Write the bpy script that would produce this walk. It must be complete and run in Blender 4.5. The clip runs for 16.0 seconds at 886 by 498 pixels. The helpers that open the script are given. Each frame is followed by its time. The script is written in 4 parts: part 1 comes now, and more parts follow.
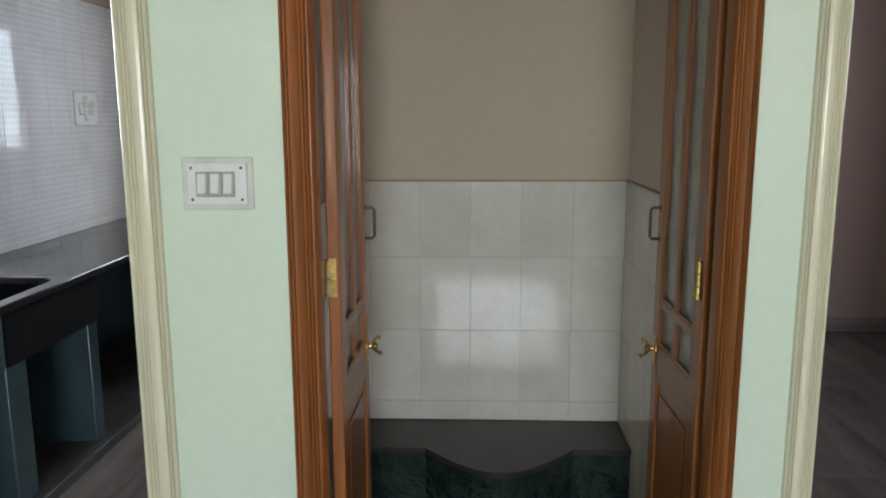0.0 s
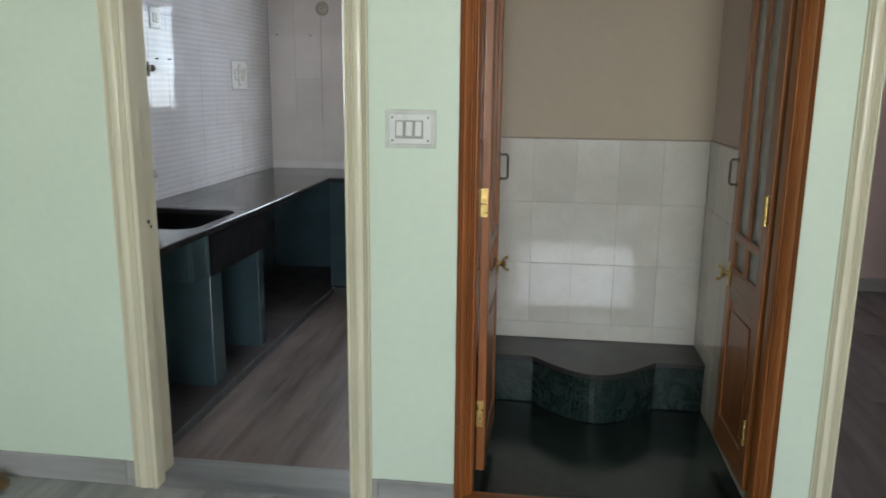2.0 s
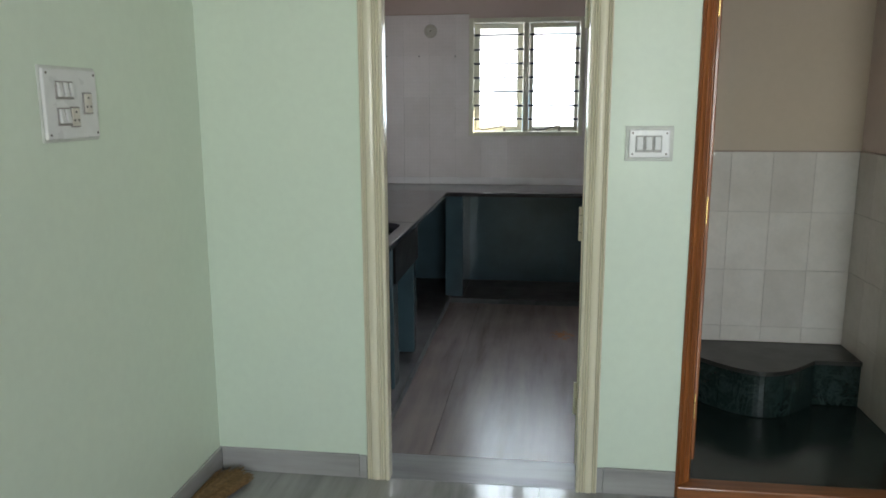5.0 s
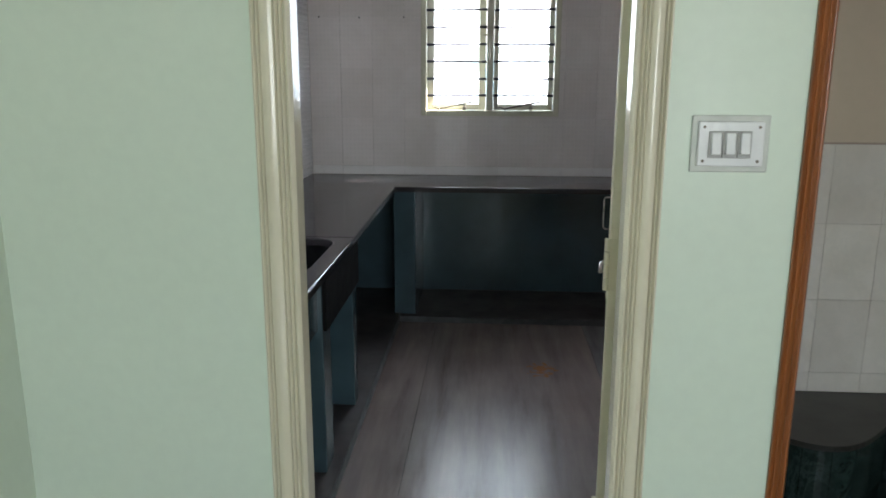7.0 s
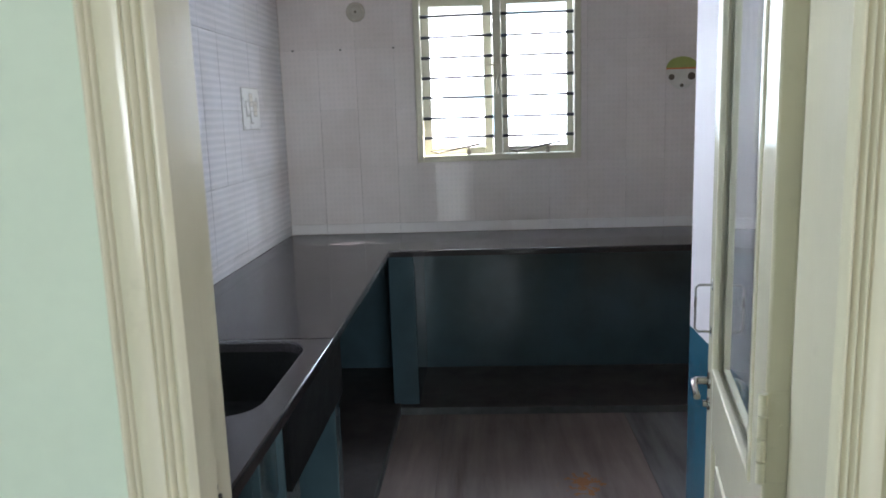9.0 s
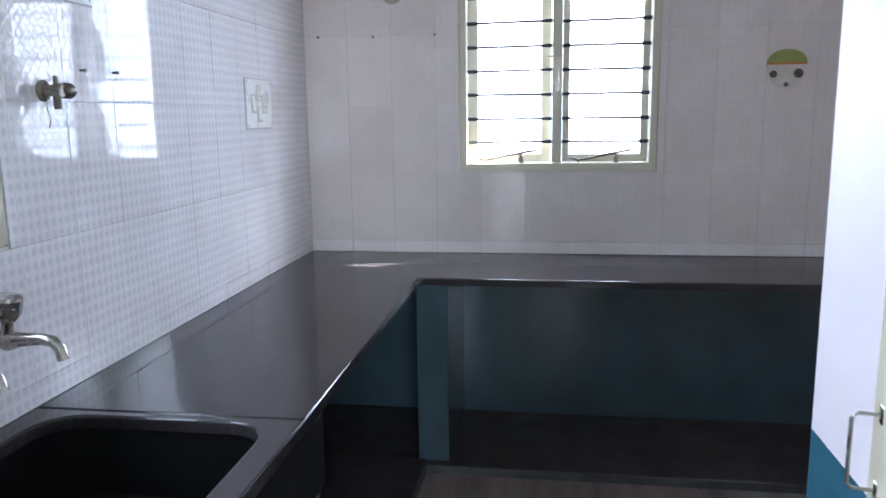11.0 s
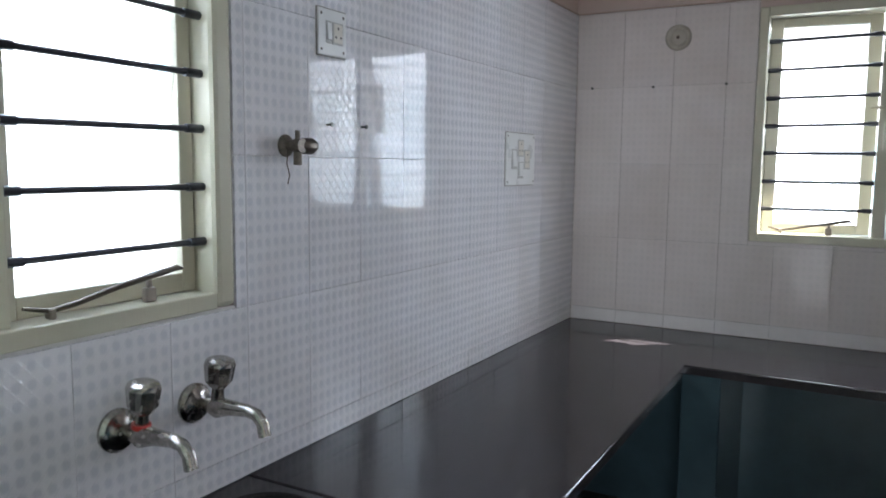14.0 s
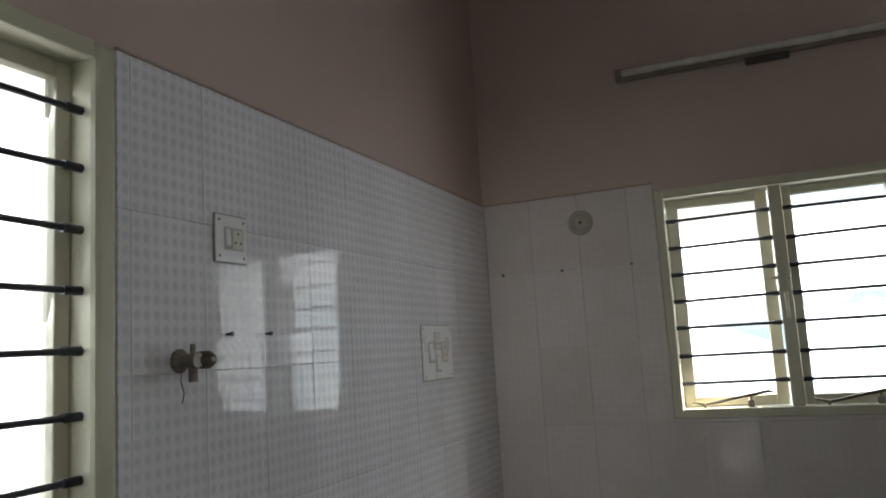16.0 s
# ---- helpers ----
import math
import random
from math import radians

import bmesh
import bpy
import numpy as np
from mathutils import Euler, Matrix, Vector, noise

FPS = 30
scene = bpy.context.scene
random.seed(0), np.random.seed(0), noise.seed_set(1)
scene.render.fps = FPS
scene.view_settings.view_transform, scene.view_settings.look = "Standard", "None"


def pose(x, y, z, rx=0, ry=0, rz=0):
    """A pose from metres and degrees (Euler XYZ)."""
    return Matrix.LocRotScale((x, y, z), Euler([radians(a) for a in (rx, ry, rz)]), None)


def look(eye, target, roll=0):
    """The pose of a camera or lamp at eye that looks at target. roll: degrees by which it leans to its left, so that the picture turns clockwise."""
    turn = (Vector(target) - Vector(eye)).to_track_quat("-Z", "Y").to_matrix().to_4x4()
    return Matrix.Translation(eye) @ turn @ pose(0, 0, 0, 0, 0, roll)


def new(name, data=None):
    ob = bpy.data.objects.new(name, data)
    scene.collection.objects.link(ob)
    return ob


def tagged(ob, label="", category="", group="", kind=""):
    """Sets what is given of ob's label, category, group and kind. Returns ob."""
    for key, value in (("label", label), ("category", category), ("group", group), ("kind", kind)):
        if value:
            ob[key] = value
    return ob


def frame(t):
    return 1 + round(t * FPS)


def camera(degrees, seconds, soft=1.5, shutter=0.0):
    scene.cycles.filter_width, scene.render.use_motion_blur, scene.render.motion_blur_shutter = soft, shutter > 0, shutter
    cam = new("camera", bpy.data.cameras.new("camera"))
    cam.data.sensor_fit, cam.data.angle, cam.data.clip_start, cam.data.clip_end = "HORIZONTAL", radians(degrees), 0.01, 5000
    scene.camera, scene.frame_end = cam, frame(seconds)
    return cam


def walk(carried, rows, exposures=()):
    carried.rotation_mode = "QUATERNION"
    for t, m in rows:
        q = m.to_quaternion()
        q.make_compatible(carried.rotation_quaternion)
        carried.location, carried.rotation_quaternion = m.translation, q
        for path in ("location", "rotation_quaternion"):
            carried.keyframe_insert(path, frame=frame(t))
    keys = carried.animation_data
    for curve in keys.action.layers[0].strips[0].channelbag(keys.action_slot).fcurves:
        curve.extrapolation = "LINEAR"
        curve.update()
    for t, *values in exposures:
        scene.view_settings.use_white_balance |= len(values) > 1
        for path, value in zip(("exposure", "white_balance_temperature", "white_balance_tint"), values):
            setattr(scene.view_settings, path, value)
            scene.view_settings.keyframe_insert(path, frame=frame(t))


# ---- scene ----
cam = camera(60.7, 16.0, soft=1.7, shutter=0.3)
PATH = [
    (0, (0.024, -0.096, 1.49), (-0.05, 1.873, 1.144), -0.2),
    (0.5, (0.024, -0.202, 1.489), (-0.049, 1.752, 1.071), -0.4),
    (1, (0.048, -0.407, 1.492), (-0.101, 1.549, 1.104), 0.3),
    (1.5, (0.003, -0.58, 1.495), (-0.225, 1.364, 1.081), 0.6),
    (2, (-0.131, -0.786, 1.469), (-0.388, 1.153, 1.052), 0.6),
    (2.5, (-0.233, -0.97, 1.486), (-0.511, 0.964, 1.062), -0.2),
    (3, (-0.294, -1.173, 1.486), (-0.605, 0.768, 1.118), -0.4),
    (3.5, (-0.388, -1.315, 1.501), (-0.75, 0.617, 1.131), -0.7),
    (4, (-0.596, -1.365, 1.496), (-0.96, 0.57, 1.143), -0.7),
    (6.5, (-1.080, -0.301, 1.458), (-1.149, 1.650, 1.022), 0.9),
    (7, (-1.078, -0.049, 1.478), (-1.196, 1.897, 1.034), 0.2),
    (7.5, (-1.073, 0.144, 1.471), (-1.229, 2.097, 1.072), 0.4),
    (8, (-1.134, 0.39, 1.472), (-1.296, 2.345, 1.086), -0.2),
    (8.5, (-1.18, 0.582, 1.482), (-1.283, 2.545, 1.111), -0.8),
    (9, (-1.158, 0.793, 1.481), (-1.275, 2.759, 1.133), -1.9),
    (11.5, (-1.074, 1.539, 1.491), (-1.494, 3.462, 1.137), 0.1),
    (12, (-1.052, 1.592, 1.494), (-1.642, 3.471, 1.145), 0.8),
    (12.5, (-1.039, 1.623, 1.494), (-1.747, 3.463, 1.16), 1.1),
    (13, (-1.045, 1.662, 1.506), (-1.86, 3.462, 1.199), 1.3),
    (13.5, (-1.075, 1.71, 1.506), (-1.973, 3.476, 1.233), 1.1),
    (14, (-1.117, 1.77, 1.515), (-2.091, 3.503, 1.295), 0.6),
    (14.5, (-1.152, 1.825, 1.53), (-2.137, 3.562, 1.412), 0.0),
    (15, (-1.144, 1.85, 1.533), (-2.068, 3.623, 1.6), -1.7),
    (15.5, (-1.155, 1.852, 1.547), (-2.006, 3.653, 1.727), -2.8),
    (16, (-1.151, 1.866, 1.543), (-1.922, 3.692, 1.81), -3.5),
]

EXPOSURES = [(0.0, 3.92, 6450, 10), (1.5, 3.83, 6450, 10), (3.0, 4.08, 6450, 10), (4.0, 3.86, 6450, 10), (6.5, 3.66, 6400, 10), (7.5, 3.68, 6350, 10), (9.0, 4.06, 6200, 12), (11.5, 4.62, 5750, 16), (13.0, 4.30, 5850, 15), (14.0, 3.87, 6200, 13), (15.0, 3.27, 6650, 10), (16.0, 2.92, 6950, 11)]
walk(cam, [(t, look(eye, target, roll)) for t, eye, target, roll in PATH], EXPOSURES)

# ---- plan, in metres ----
FRONT, FRONT_IN = 1.635, 1.800       # wall between hall and kitchen
WEST, NORTH = -2.2735, 5.005          # kitchen walls
HALL_W, HALL_E, HALL_S = -2.222, 3.0, -4.6
SHRINE_W, SHRINE_E, SHRINE_N = -0.43, 0.645, 2.917
STUB = -0.553                        # kitchen face of the shrine's side wall
TOP = 3.30                           # ceiling
COUNTER = 0.835
CX, CY = -1.634, 4.415               # front edges of the L-shaped counter

# ---- daylight ----
SUN_TO = Vector((0.85, 0.60, 0.89)).normalized()
world = bpy.data.worlds.new("sky")
scene.world = world
world.use_nodes = True
wn = world.node_tree.nodes
sky = wn.new("ShaderNodeTexSky")
sky.sky_type, sky.sun_disc = "NISHITA", False
sky.sun_elevation = math.asin(SUN_TO.z)
sky.sun_rotation = math.atan2(SUN_TO.x, SUN_TO.y)
wn["Background"].inputs["Strength"].default_value = 0.05
world.node_tree.links.new(sky.outputs[0], wn["Background"].inputs[0])
sun = new("sun", bpy.data.lights.new("sun", "SUN"))
sun.data.energy, sun.data.angle, sun.data.color = 5.0, radians(0.5), (1.0, 0.95, 0.86)
sun.matrix_world = look(SUN_TO * 20, (0, 0, 0))


def window_light(name, eye, target, w, h, watts, color):
    lamp = new(name, bpy.data.lights.new(name, "AREA"))
    lamp.data.shape, lamp.data.size, lamp.data.size_y = "RECTANGLE", w, h
    lamp.data.energy, lamp.data.color = watts, color
    lamp.matrix_world = look(eye, target)
    return lamp


SKY = (0.80, 0.895, 1.0)
# kitchen windows: two lamps behind each sash, one above the other, leaning with the sky's downward light
LEAN = math.tan(radians(18))
for z in (1.49, 1.87):
    for x0, x1 in ((-1.500, -1.130), (-1.040, -0.670)):
        x = (x0 + x1) / 2
        window_light("sky_light", (x, NORTH + 0.112, z), (x, NORTH - 0.888, z - LEAN), x1 - x0, 0.41, 0.37, SKY)
    for y0, y1 in ((1.985, 2.365), (2.470, 2.872)):
        y = (y0 + y1) / 2
        window_light("sky_light", (WEST - 0.112, y, z + 0.01), (WEST + 0.888, y, z + 0.01 - LEAN), y1 - y0, 0.41, 0.26, SKY)
# wide opening to the balcony behind the walker
window_light("balcony_light", (0.40, HALL_S - 0.05, 1.47), (0.40, 5, 1.47), 1.7, 1.3, 9.0, (0.915, 0.977, 1.0))
# lamp added on the solid east wall for the side room's unseen window
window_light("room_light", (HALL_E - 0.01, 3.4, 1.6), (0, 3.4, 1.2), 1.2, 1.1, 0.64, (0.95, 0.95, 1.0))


# ---- materials ----
class Nodes:
    """Small helper round one node tree."""

    def __init__(self, name):
        self.mat = bpy.data.materials.new(name)
        self.mat.use_nodes = True
        self.t = self.mat.node_tree
        self.b = self.t.nodes["Principled BSDF"]

    def put(self, kind, **kw):
        n = self.t.nodes.new(kind)
        for k, v in kw.items():
            n.inputs[k.replace("_", " ")].default_value = v
        return n

    def link(self, a, b):
        self.t.links.new(a, b)

    def coords(self, scale=(1, 1, 1), turn=(0, 0, 0)):
        g = self.put("ShaderNodeNewGeometry")
        m = self.put("ShaderNodeMapping")
        m.inputs["Scale"].default_value = scale
        m.inputs["Rotation"].default_value = turn
        self.link(g.outputs["Position"], m.inputs["Vector"])
        return m.outputs["Vector"]

    def noise(self, vec, scale, detail=4.0, rough=0.55, distort=0.0):
        n = self.put("ShaderNodeTexNoise", Scale=scale, Detail=detail, Roughness=rough, Distortion=distort)
        self.link(vec, n.inputs["Vector"])
        return n.outputs["Fac"]

    def ramp(self, fac, stops):
        r = self.put("ShaderNodeValToRGB")
        while len(r.color_ramp.elements) < len(stops):
            r.color_ramp.elements.new(0.5)
        for e, (p, c) in zip(r.color_ramp.elements, stops):
            e.position, e.color = p, (*c, 1) if len(c) == 3 else c
        self.link(fac, r.inputs["Fac"])
        return r.outputs["Color"]

    def mix(self, fac, a, b, mode="MIX"):
        m = self.t.nodes.new("ShaderNodeMix")
        m.data_type, m.blend_type = "RGBA", mode
        for sock, v in ((m.inputs[0], fac), (m.inputs[6], a), (m.inputs[7], b)):
            if isinstance(v, bpy.types.NodeSocket):
                self.link(v, sock)
            elif isinstance(v, (int, float)):
                sock.default_value = v
            else:
                sock.default_value = (*v, 1)
        return m.outputs[2]

    def math(self, op, a, b=0.0):
        m = self.t.nodes.new("ShaderNodeMath")
        m.operation = op
        for sock, v in ((m.inputs[0], a), (m.inputs[1], b)):
            if isinstance(v, bpy.types.NodeSocket):
                self.link(v, sock)
            else:
                sock.default_value = v
        return m.outputs[0]

    def bump(self, height, strength, distance=0.002):
        b = self.put("ShaderNodeBump", Strength=strength, Distance=distance)
        self.link(height, b.inputs["Height"])
        self.link(b.outputs[0], self.b.inputs["Normal"])

    def done(self, color=None, rough=None, metal=0.0, coat=0.0):
        if color is not None:
            if isinstance(color, bpy.types.NodeSocket):
                self.link(color, self.b.inputs["Base Color"])
            else:
                self.b.inputs["Base Color"].default_value = (*color, 1)
        if rough is not None:
            if isinstance(rough, bpy.types.NodeSocket):
                self.link(rough, self.b.inputs["Roughness"])
            else:
                self.b.inputs["Roughness"].default_value = rough
        self.b.inputs["Metallic"].default_value = metal
        self.b.inputs["Coat Weight"].default_value = coat
        self.b.inputs["Coat Roughness"].default_value = 0.08
        return self.mat


def shade(c, k):
    return tuple(v * k for v in c)


def painted(name, c, rough=0.55, relief=0.15, blotch=0.06):
    """Emulsion on plaster: roller stipple, faint blotches and scuffs."""
    n = Nodes(name)
    v = n.coords()
    big = n.ramp(n.noise(v, 1.6, 5), [(0.3, shade(c, 1 - blotch)), (0.7, shade(c, 1 + blotch * 0.5))])
    fine = n.mix(0.25, big, n.ramp(n.noise(v, 30, 4), [(0.35, shade(c, 0.92)), (0.65, shade(c, 1.03))]))
    n.bump(n.noise(v, 90, 6, 0.7), relief, 0.002)
    r = n.ramp(n.noise(v, 3, 4), [(0.3, (rough - 0.06,) * 3), (0.7, (rough + 0.08,) * 3)])
    return n.done(fine, r)


def enamel(name, c, rough=0.2, dirt=(0.45, 0.4, 0.3)):
    """Brushed gloss paint on wood, with brush lines along z and dirty wear."""
    n = Nodes(name)
    v = n.coords((60, 60, 2))
    w = n.coords()
    base = n.ramp(n.noise(w, 4, 5), [(0.3, shade(c, 0.93)), (0.7, shade(c, 1.03))])
    marks = n.ramp(n.noise(w, 14, 6, 0.65), [(0.62, (0, 0, 0)), (0.78, (1, 1, 1))])
    n.bump(n.noise(v, 2.5, 4), 0.25, 0.001)
    m = n.mix(n.math("MULTIPLY", marks, 0.25), base, dirt)
    return n.done(m, rough)


def plain(name, c, rough=0.4, metal=0.0, var=0.08, scale=25, coat=0.0):
    n = Nodes(name)
    v = n.coords()
    col = n.ramp(n.noise(v, scale, 5), [(0.3, shade(c, 1 - var)), (0.7, shade(c, 1 + var))])
    r = n.ramp(n.noise(v, scale * 0.6, 4), [(0.3, (max(rough - 0.06, 0.02),) * 3), (0.7, (rough + 0.08,) * 3)])
    return n.done(col, r, metal, coat)


def varnished(name, c, along):
    """Varnished hardwood with grain along an axis (scale low along it)."""
    n = Nodes(name)
    sc = [38, 38, 38]
    sc[along] = 1.6
    v = n.coords(tuple(sc))
    w = n.coords()
    grain = n.noise(v, 1.0, 7, 0.62, 1.2)
    tone = n.ramp(grain, [(0.25, shade(c, 0.5)), (0.5, c), (0.75, shade(c, 1.35))])
    obj = n.put("ShaderNodeObjectInfo")
    vary = n.ramp(obj.outputs["Random"], [(0, (0.86, 0.86, 0.86)), (1, (1.1, 1.08, 1.05))])
    tone = n.mix(1.0, tone, vary, "MULTIPLY")
    worn = n.ramp(n.noise(w, 5, 6, 0.7), [(0.55, (0, 0, 0)), (0.8, (1, 1, 1))])
    tone = n.mix(n.math("MULTIPLY", worn, 0.35), tone, shade(c, 0.6))
    n.bump(grain, 0.12, 0.001)
    return n.done(tone, 0.38, 0, 0.28)


def marble(name, base, dark, along, rough=0.14, stain=False):
    """Streaked grey marble: bands drawn out along one axis, cloudy patches, polish that varies."""
    n = Nodes(name)
    sc = [9.0, 9.0, 9.0]
    sc[along] = 0.9
    v = n.coords(tuple(sc), (0, 0, 0.09))
    w = n.coords()
    obj = n.put("ShaderNodeObjectInfo")
    sh = n.put("ShaderNodeVectorMath")
    sh.operation = "ADD"
    off = n.put("ShaderNodeCombineXYZ")
    n.link(n.math("MULTIPLY", obj.outputs["Random"], 30.0), off.inputs[0])
    n.link(n.math("MULTIPLY", obj.outputs["Random"], 17.0), off.inputs[1])
    n.link(v, sh.inputs[0])
    n.link(off.outputs[0], sh.inputs[1])
    streak = n.noise(sh.outputs[0], 1.0, 8, 0.62, 0.2)
    c = n.ramp(streak, [(0.28, dark), (0.45, shade(base, 0.86)), (0.56, base), (0.75, shade(base, 1.22))])
    cloud = n.ramp(n.noise(w, 2.2, 5), [(0.3, (0.85, 0.84, 0.83)), (0.7, (1.05, 1.05, 1.06))])
    c = n.mix(1.0, c, cloud, "MULTIPLY")
    c = n.mix(1.0, c, n.ramp(obj.outputs["Random"], [(0, (0.92, 0.92, 0.92)), (1, (1.04, 1.04, 1.04))]), "MULTIPLY")
    if stain:
        # a rust spill by the counter
        g = n.put("ShaderNodeNewGeometry")
        d = n.put("ShaderNodeVectorMath")
        d.operation = "DISTANCE"
        m = n.put("ShaderNodeMapping")
        m.inputs["Scale"].default_value = (1.0, 0.8, 1.0)
        n.link(g.outputs["Position"], m.inputs["Vector"])
        n.link(m.outputs[0], d.inputs[0])
        d.inputs[1].default_value = (-0.79, 3.66 * 0.8, 0.0)
        rag = n.noise(w, 24, 4, 0.6)
        spot = n.math("ADD", d.outputs["Value"], n.math("MULTIPLY", n.math("SUBTRACT", rag, 0.5), 0.40))
        mask = n.ramp(spot, [(0.040, (1, 1, 1)), (0.055, (0, 0, 0))])
        c = n.mix(n.math("MULTIPLY", mask, 0.75), c, (0.30, 0.12, 0.03))
    n.bump(n.noise(w, 11, 3), 0.06, 0.003)
    return n.done(c, rough)


def granite(name, base, fleck, rough, scale=350, veins=None):
    n = Nodes(name)
    w = n.coords()
    c = n.ramp(n.noise(w, scale, 3), [(0.45, base), (0.7, fleck)])
    if veins:
        f = n.noise(w, 5, 8, 0.68, 1.5)
        c = n.mix(n.ramp(f, [(0.46, (0, 0, 0)), (0.51, (0.8, 0.8, 0.8)), (0.56, (0, 0, 0))]), c, veins)
        c = n.mix(n.ramp(n.noise(w, 3, 4), [(0.4, (0, 0, 0)), (0.65, (0.7, 0.7, 0.7))]), c, shade(base, 1.7))
    haze = n.noise(w, 7, 6, 0.7)
    r = n.ramp(haze, [(0.3, (rough - 0.04,) * 3), (0.75, (rough + 0.13,) * 3)])
    n.bump(n.noise(w, 14, 2), 0.02, 0.002)
    return n.done(c, r)


def dotted_tile(name, axis, strength=1.0, tone=(1, 1, 1)):
    """White glaze with grey lozenges pressed into it between raised lines. axis: the wall's own horizontal axis."""
    n = Nodes(name)
    g = n.put("ShaderNodeNewGeometry")
    s = n.put("ShaderNodeSeparateXYZ")
    n.link(g.outputs["Position"], s.inputs[0])
    u = n.math("MULTIPLY", s.outputs[axis], math.pi / 0.0262)
    v = n.math("MULTIPLY", s.outputs[2], math.pi / 0.0305)
    # lozenges between two sets of slanting lines
    f = n.math("MINIMUM", n.math("ABSOLUTE", n.math("SINE", n.math("ADD", u, v))), n.math("ABSOLUTE", n.math("SINE", n.math("SUBTRACT", u, v))))
    # soft printed spots in every second lozenge
    spot = n.math("MULTIPLY", n.math("SUBTRACT", 0.5, n.math("MULTIPLY", n.math("COSINE", n.math("MULTIPLY", u, 2.0)), 0.5)), n.math("ADD", 0.5, n.math("MULTIPLY", n.math("COSINE", n.math("MULTIPLY", v, 2.0)), 0.5)))
    dots = n.ramp(spot, [(0.10, (0, 0, 0)), (0.65, (1, 1, 1))])
    flat = n.ramp(f, [(0.06, (0, 0, 0)), (0.42, (1, 1, 1))])
    w = n.coords()
    obj = n.put("ShaderNodeObjectInfo")
    white = n.ramp(obj.outputs["Random"], [(0, (0.79, 0.775, 0.805)), (1, (0.84, 0.825, 0.86))])
    grime = n.ramp(n.noise(w, 3.5, 6, 0.65), [(0.35, (1, 1, 1)), (0.75, (0.88, 0.86, 0.84))])
    c = n.mix(n.math("MULTIPLY", dots, 0.85 * strength), white, (0.64, 0.64, 0.685))
    c = n.mix(1.0, c, grime, "MULTIPLY")
    # tone carries a wall's weaker, warmer light in the glaze colour
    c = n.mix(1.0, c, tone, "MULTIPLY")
    h = n.math("ADD", n.math("MULTIPLY", n.math("SUBTRACT", 1.0, flat), strength), n.math("MULTIPLY", n.noise(w, 5, 1), 0.2))
    relief = n.put("ShaderNodeBump", Strength=1.0, Distance=0.0012)
    n.link(h, relief.inputs["Height"])
    n.link(relief.outputs[0], n.b.inputs["Coat Normal"])
    n.b.inputs["Specular IOR Level"].default_value = 0.0
    r = n.math("ADD", n.math("MULTIPLY", n.math("SUBTRACT", 1.0, flat), 0.12 * strength), n.ramp(n.noise(w, 5, 4), [(0.3, (0.025,) * 3), (0.75, (0.05,) * 3)]))
    mat = n.done(c, 0.6, 0.0, 1.0)
    n.b.inputs["Coat IOR"].default_value = 1.42
    n.link(r, n.b.inputs["Coat Roughness"])
    return mat


def flower_tile(name):
    """White glaze with a faint raised sprig relief."""
    n = Nodes(name)
    w = n.coords()
    obj = n.put("ShaderNodeObjectInfo")
    white = n.ramp(obj.outputs["Random"], [(0, (0.68, 0.635, 0.58)), (1, (0.76, 0.715, 0.655))])
    f = n.noise(w, 22, 1, 0.4, 1.6)
    leaf = n.ramp(f, [(0.47, (0, 0, 0)), (0.54, (1, 1, 1))])
    c = n.mix(n.math("MULTIPLY", leaf, 0.10), white, (0.55, 0.54, 0.52))
    grime = n.ramp(n.noise(w, 4, 6, 0.65), [(0.35, (1, 1, 1)), (0.75, (0.85, 0.83, 0.8))])
    c = n.mix(1.0, c, grime, "MULTIPLY")
    relief = n.put("ShaderNodeBump", Strength=0.6, Distance=0.00028)
    n.link(n.math("ADD", leaf, n.math("MULTIPLY", n.noise(w, 6, 1), 0.6)), relief.inputs["Height"])
    n.link(relief.outputs[0], n.b.inputs["Coat Normal"])
    n.b.inputs["Specular IOR Level"].default_value = 0.0
    mat = n.done(c, 0.5, 0.0, 1.0)
    n.b.inputs["Coat IOR"].default_value = 1.45
    n.b.inputs["Coat Roughness"].default_value = 0.06
    return mat


def two_tone(name, low, high, split):
    """Gloss dado below, emulsion above."""
    n = Nodes(name)
    g = n.put("ShaderNodeNewGeometry")
    s = n.put("ShaderNodeSeparateXYZ")
    n.link(g.outputs["Position"], s.inputs[0])
    w = n.coords()
    up = n.math("GREATER_THAN", n.math("ADD", s.outputs[2], n.math("MULTIPLY", n.math("SUBTRACT", n.noise(w, 60, 2), 0.5), 0.004)), split)
    lo = n.ramp(n.noise(w, 3, 5), [(0.3, shade(low, 0.8)), (0.7, shade(low, 1.2))])
    hi = n.ramp(n.noise(w, 1.8, 5), [(0.3, shade(high, 0.93)), (0.7, shade(high, 1.03))])
    n.bump(n.noise(w, 70, 5, 0.7), 0.12, 0.002)
    n.b.inputs["IOR"].default_value = 1.58
    r = n.math("ADD", 0.17, n.math("MULTIPLY", up, 0.43))
    return n.done(n.mix(up, lo, hi), r)


def sheen_glass(name):
    n = Nodes(name)
    w = n.coords()
    n.b.inputs["Transmission Weight"].default_value = 0.45
    # pale base colour stands in for the reflections on clear panes
    c = n.ramp(n.noise(w, 20, 5), [(0.3, (0.55, 0.56, 0.54)), (0.7, (0.68, 0.69, 0.67))])
    return n.done(c, 0.12)


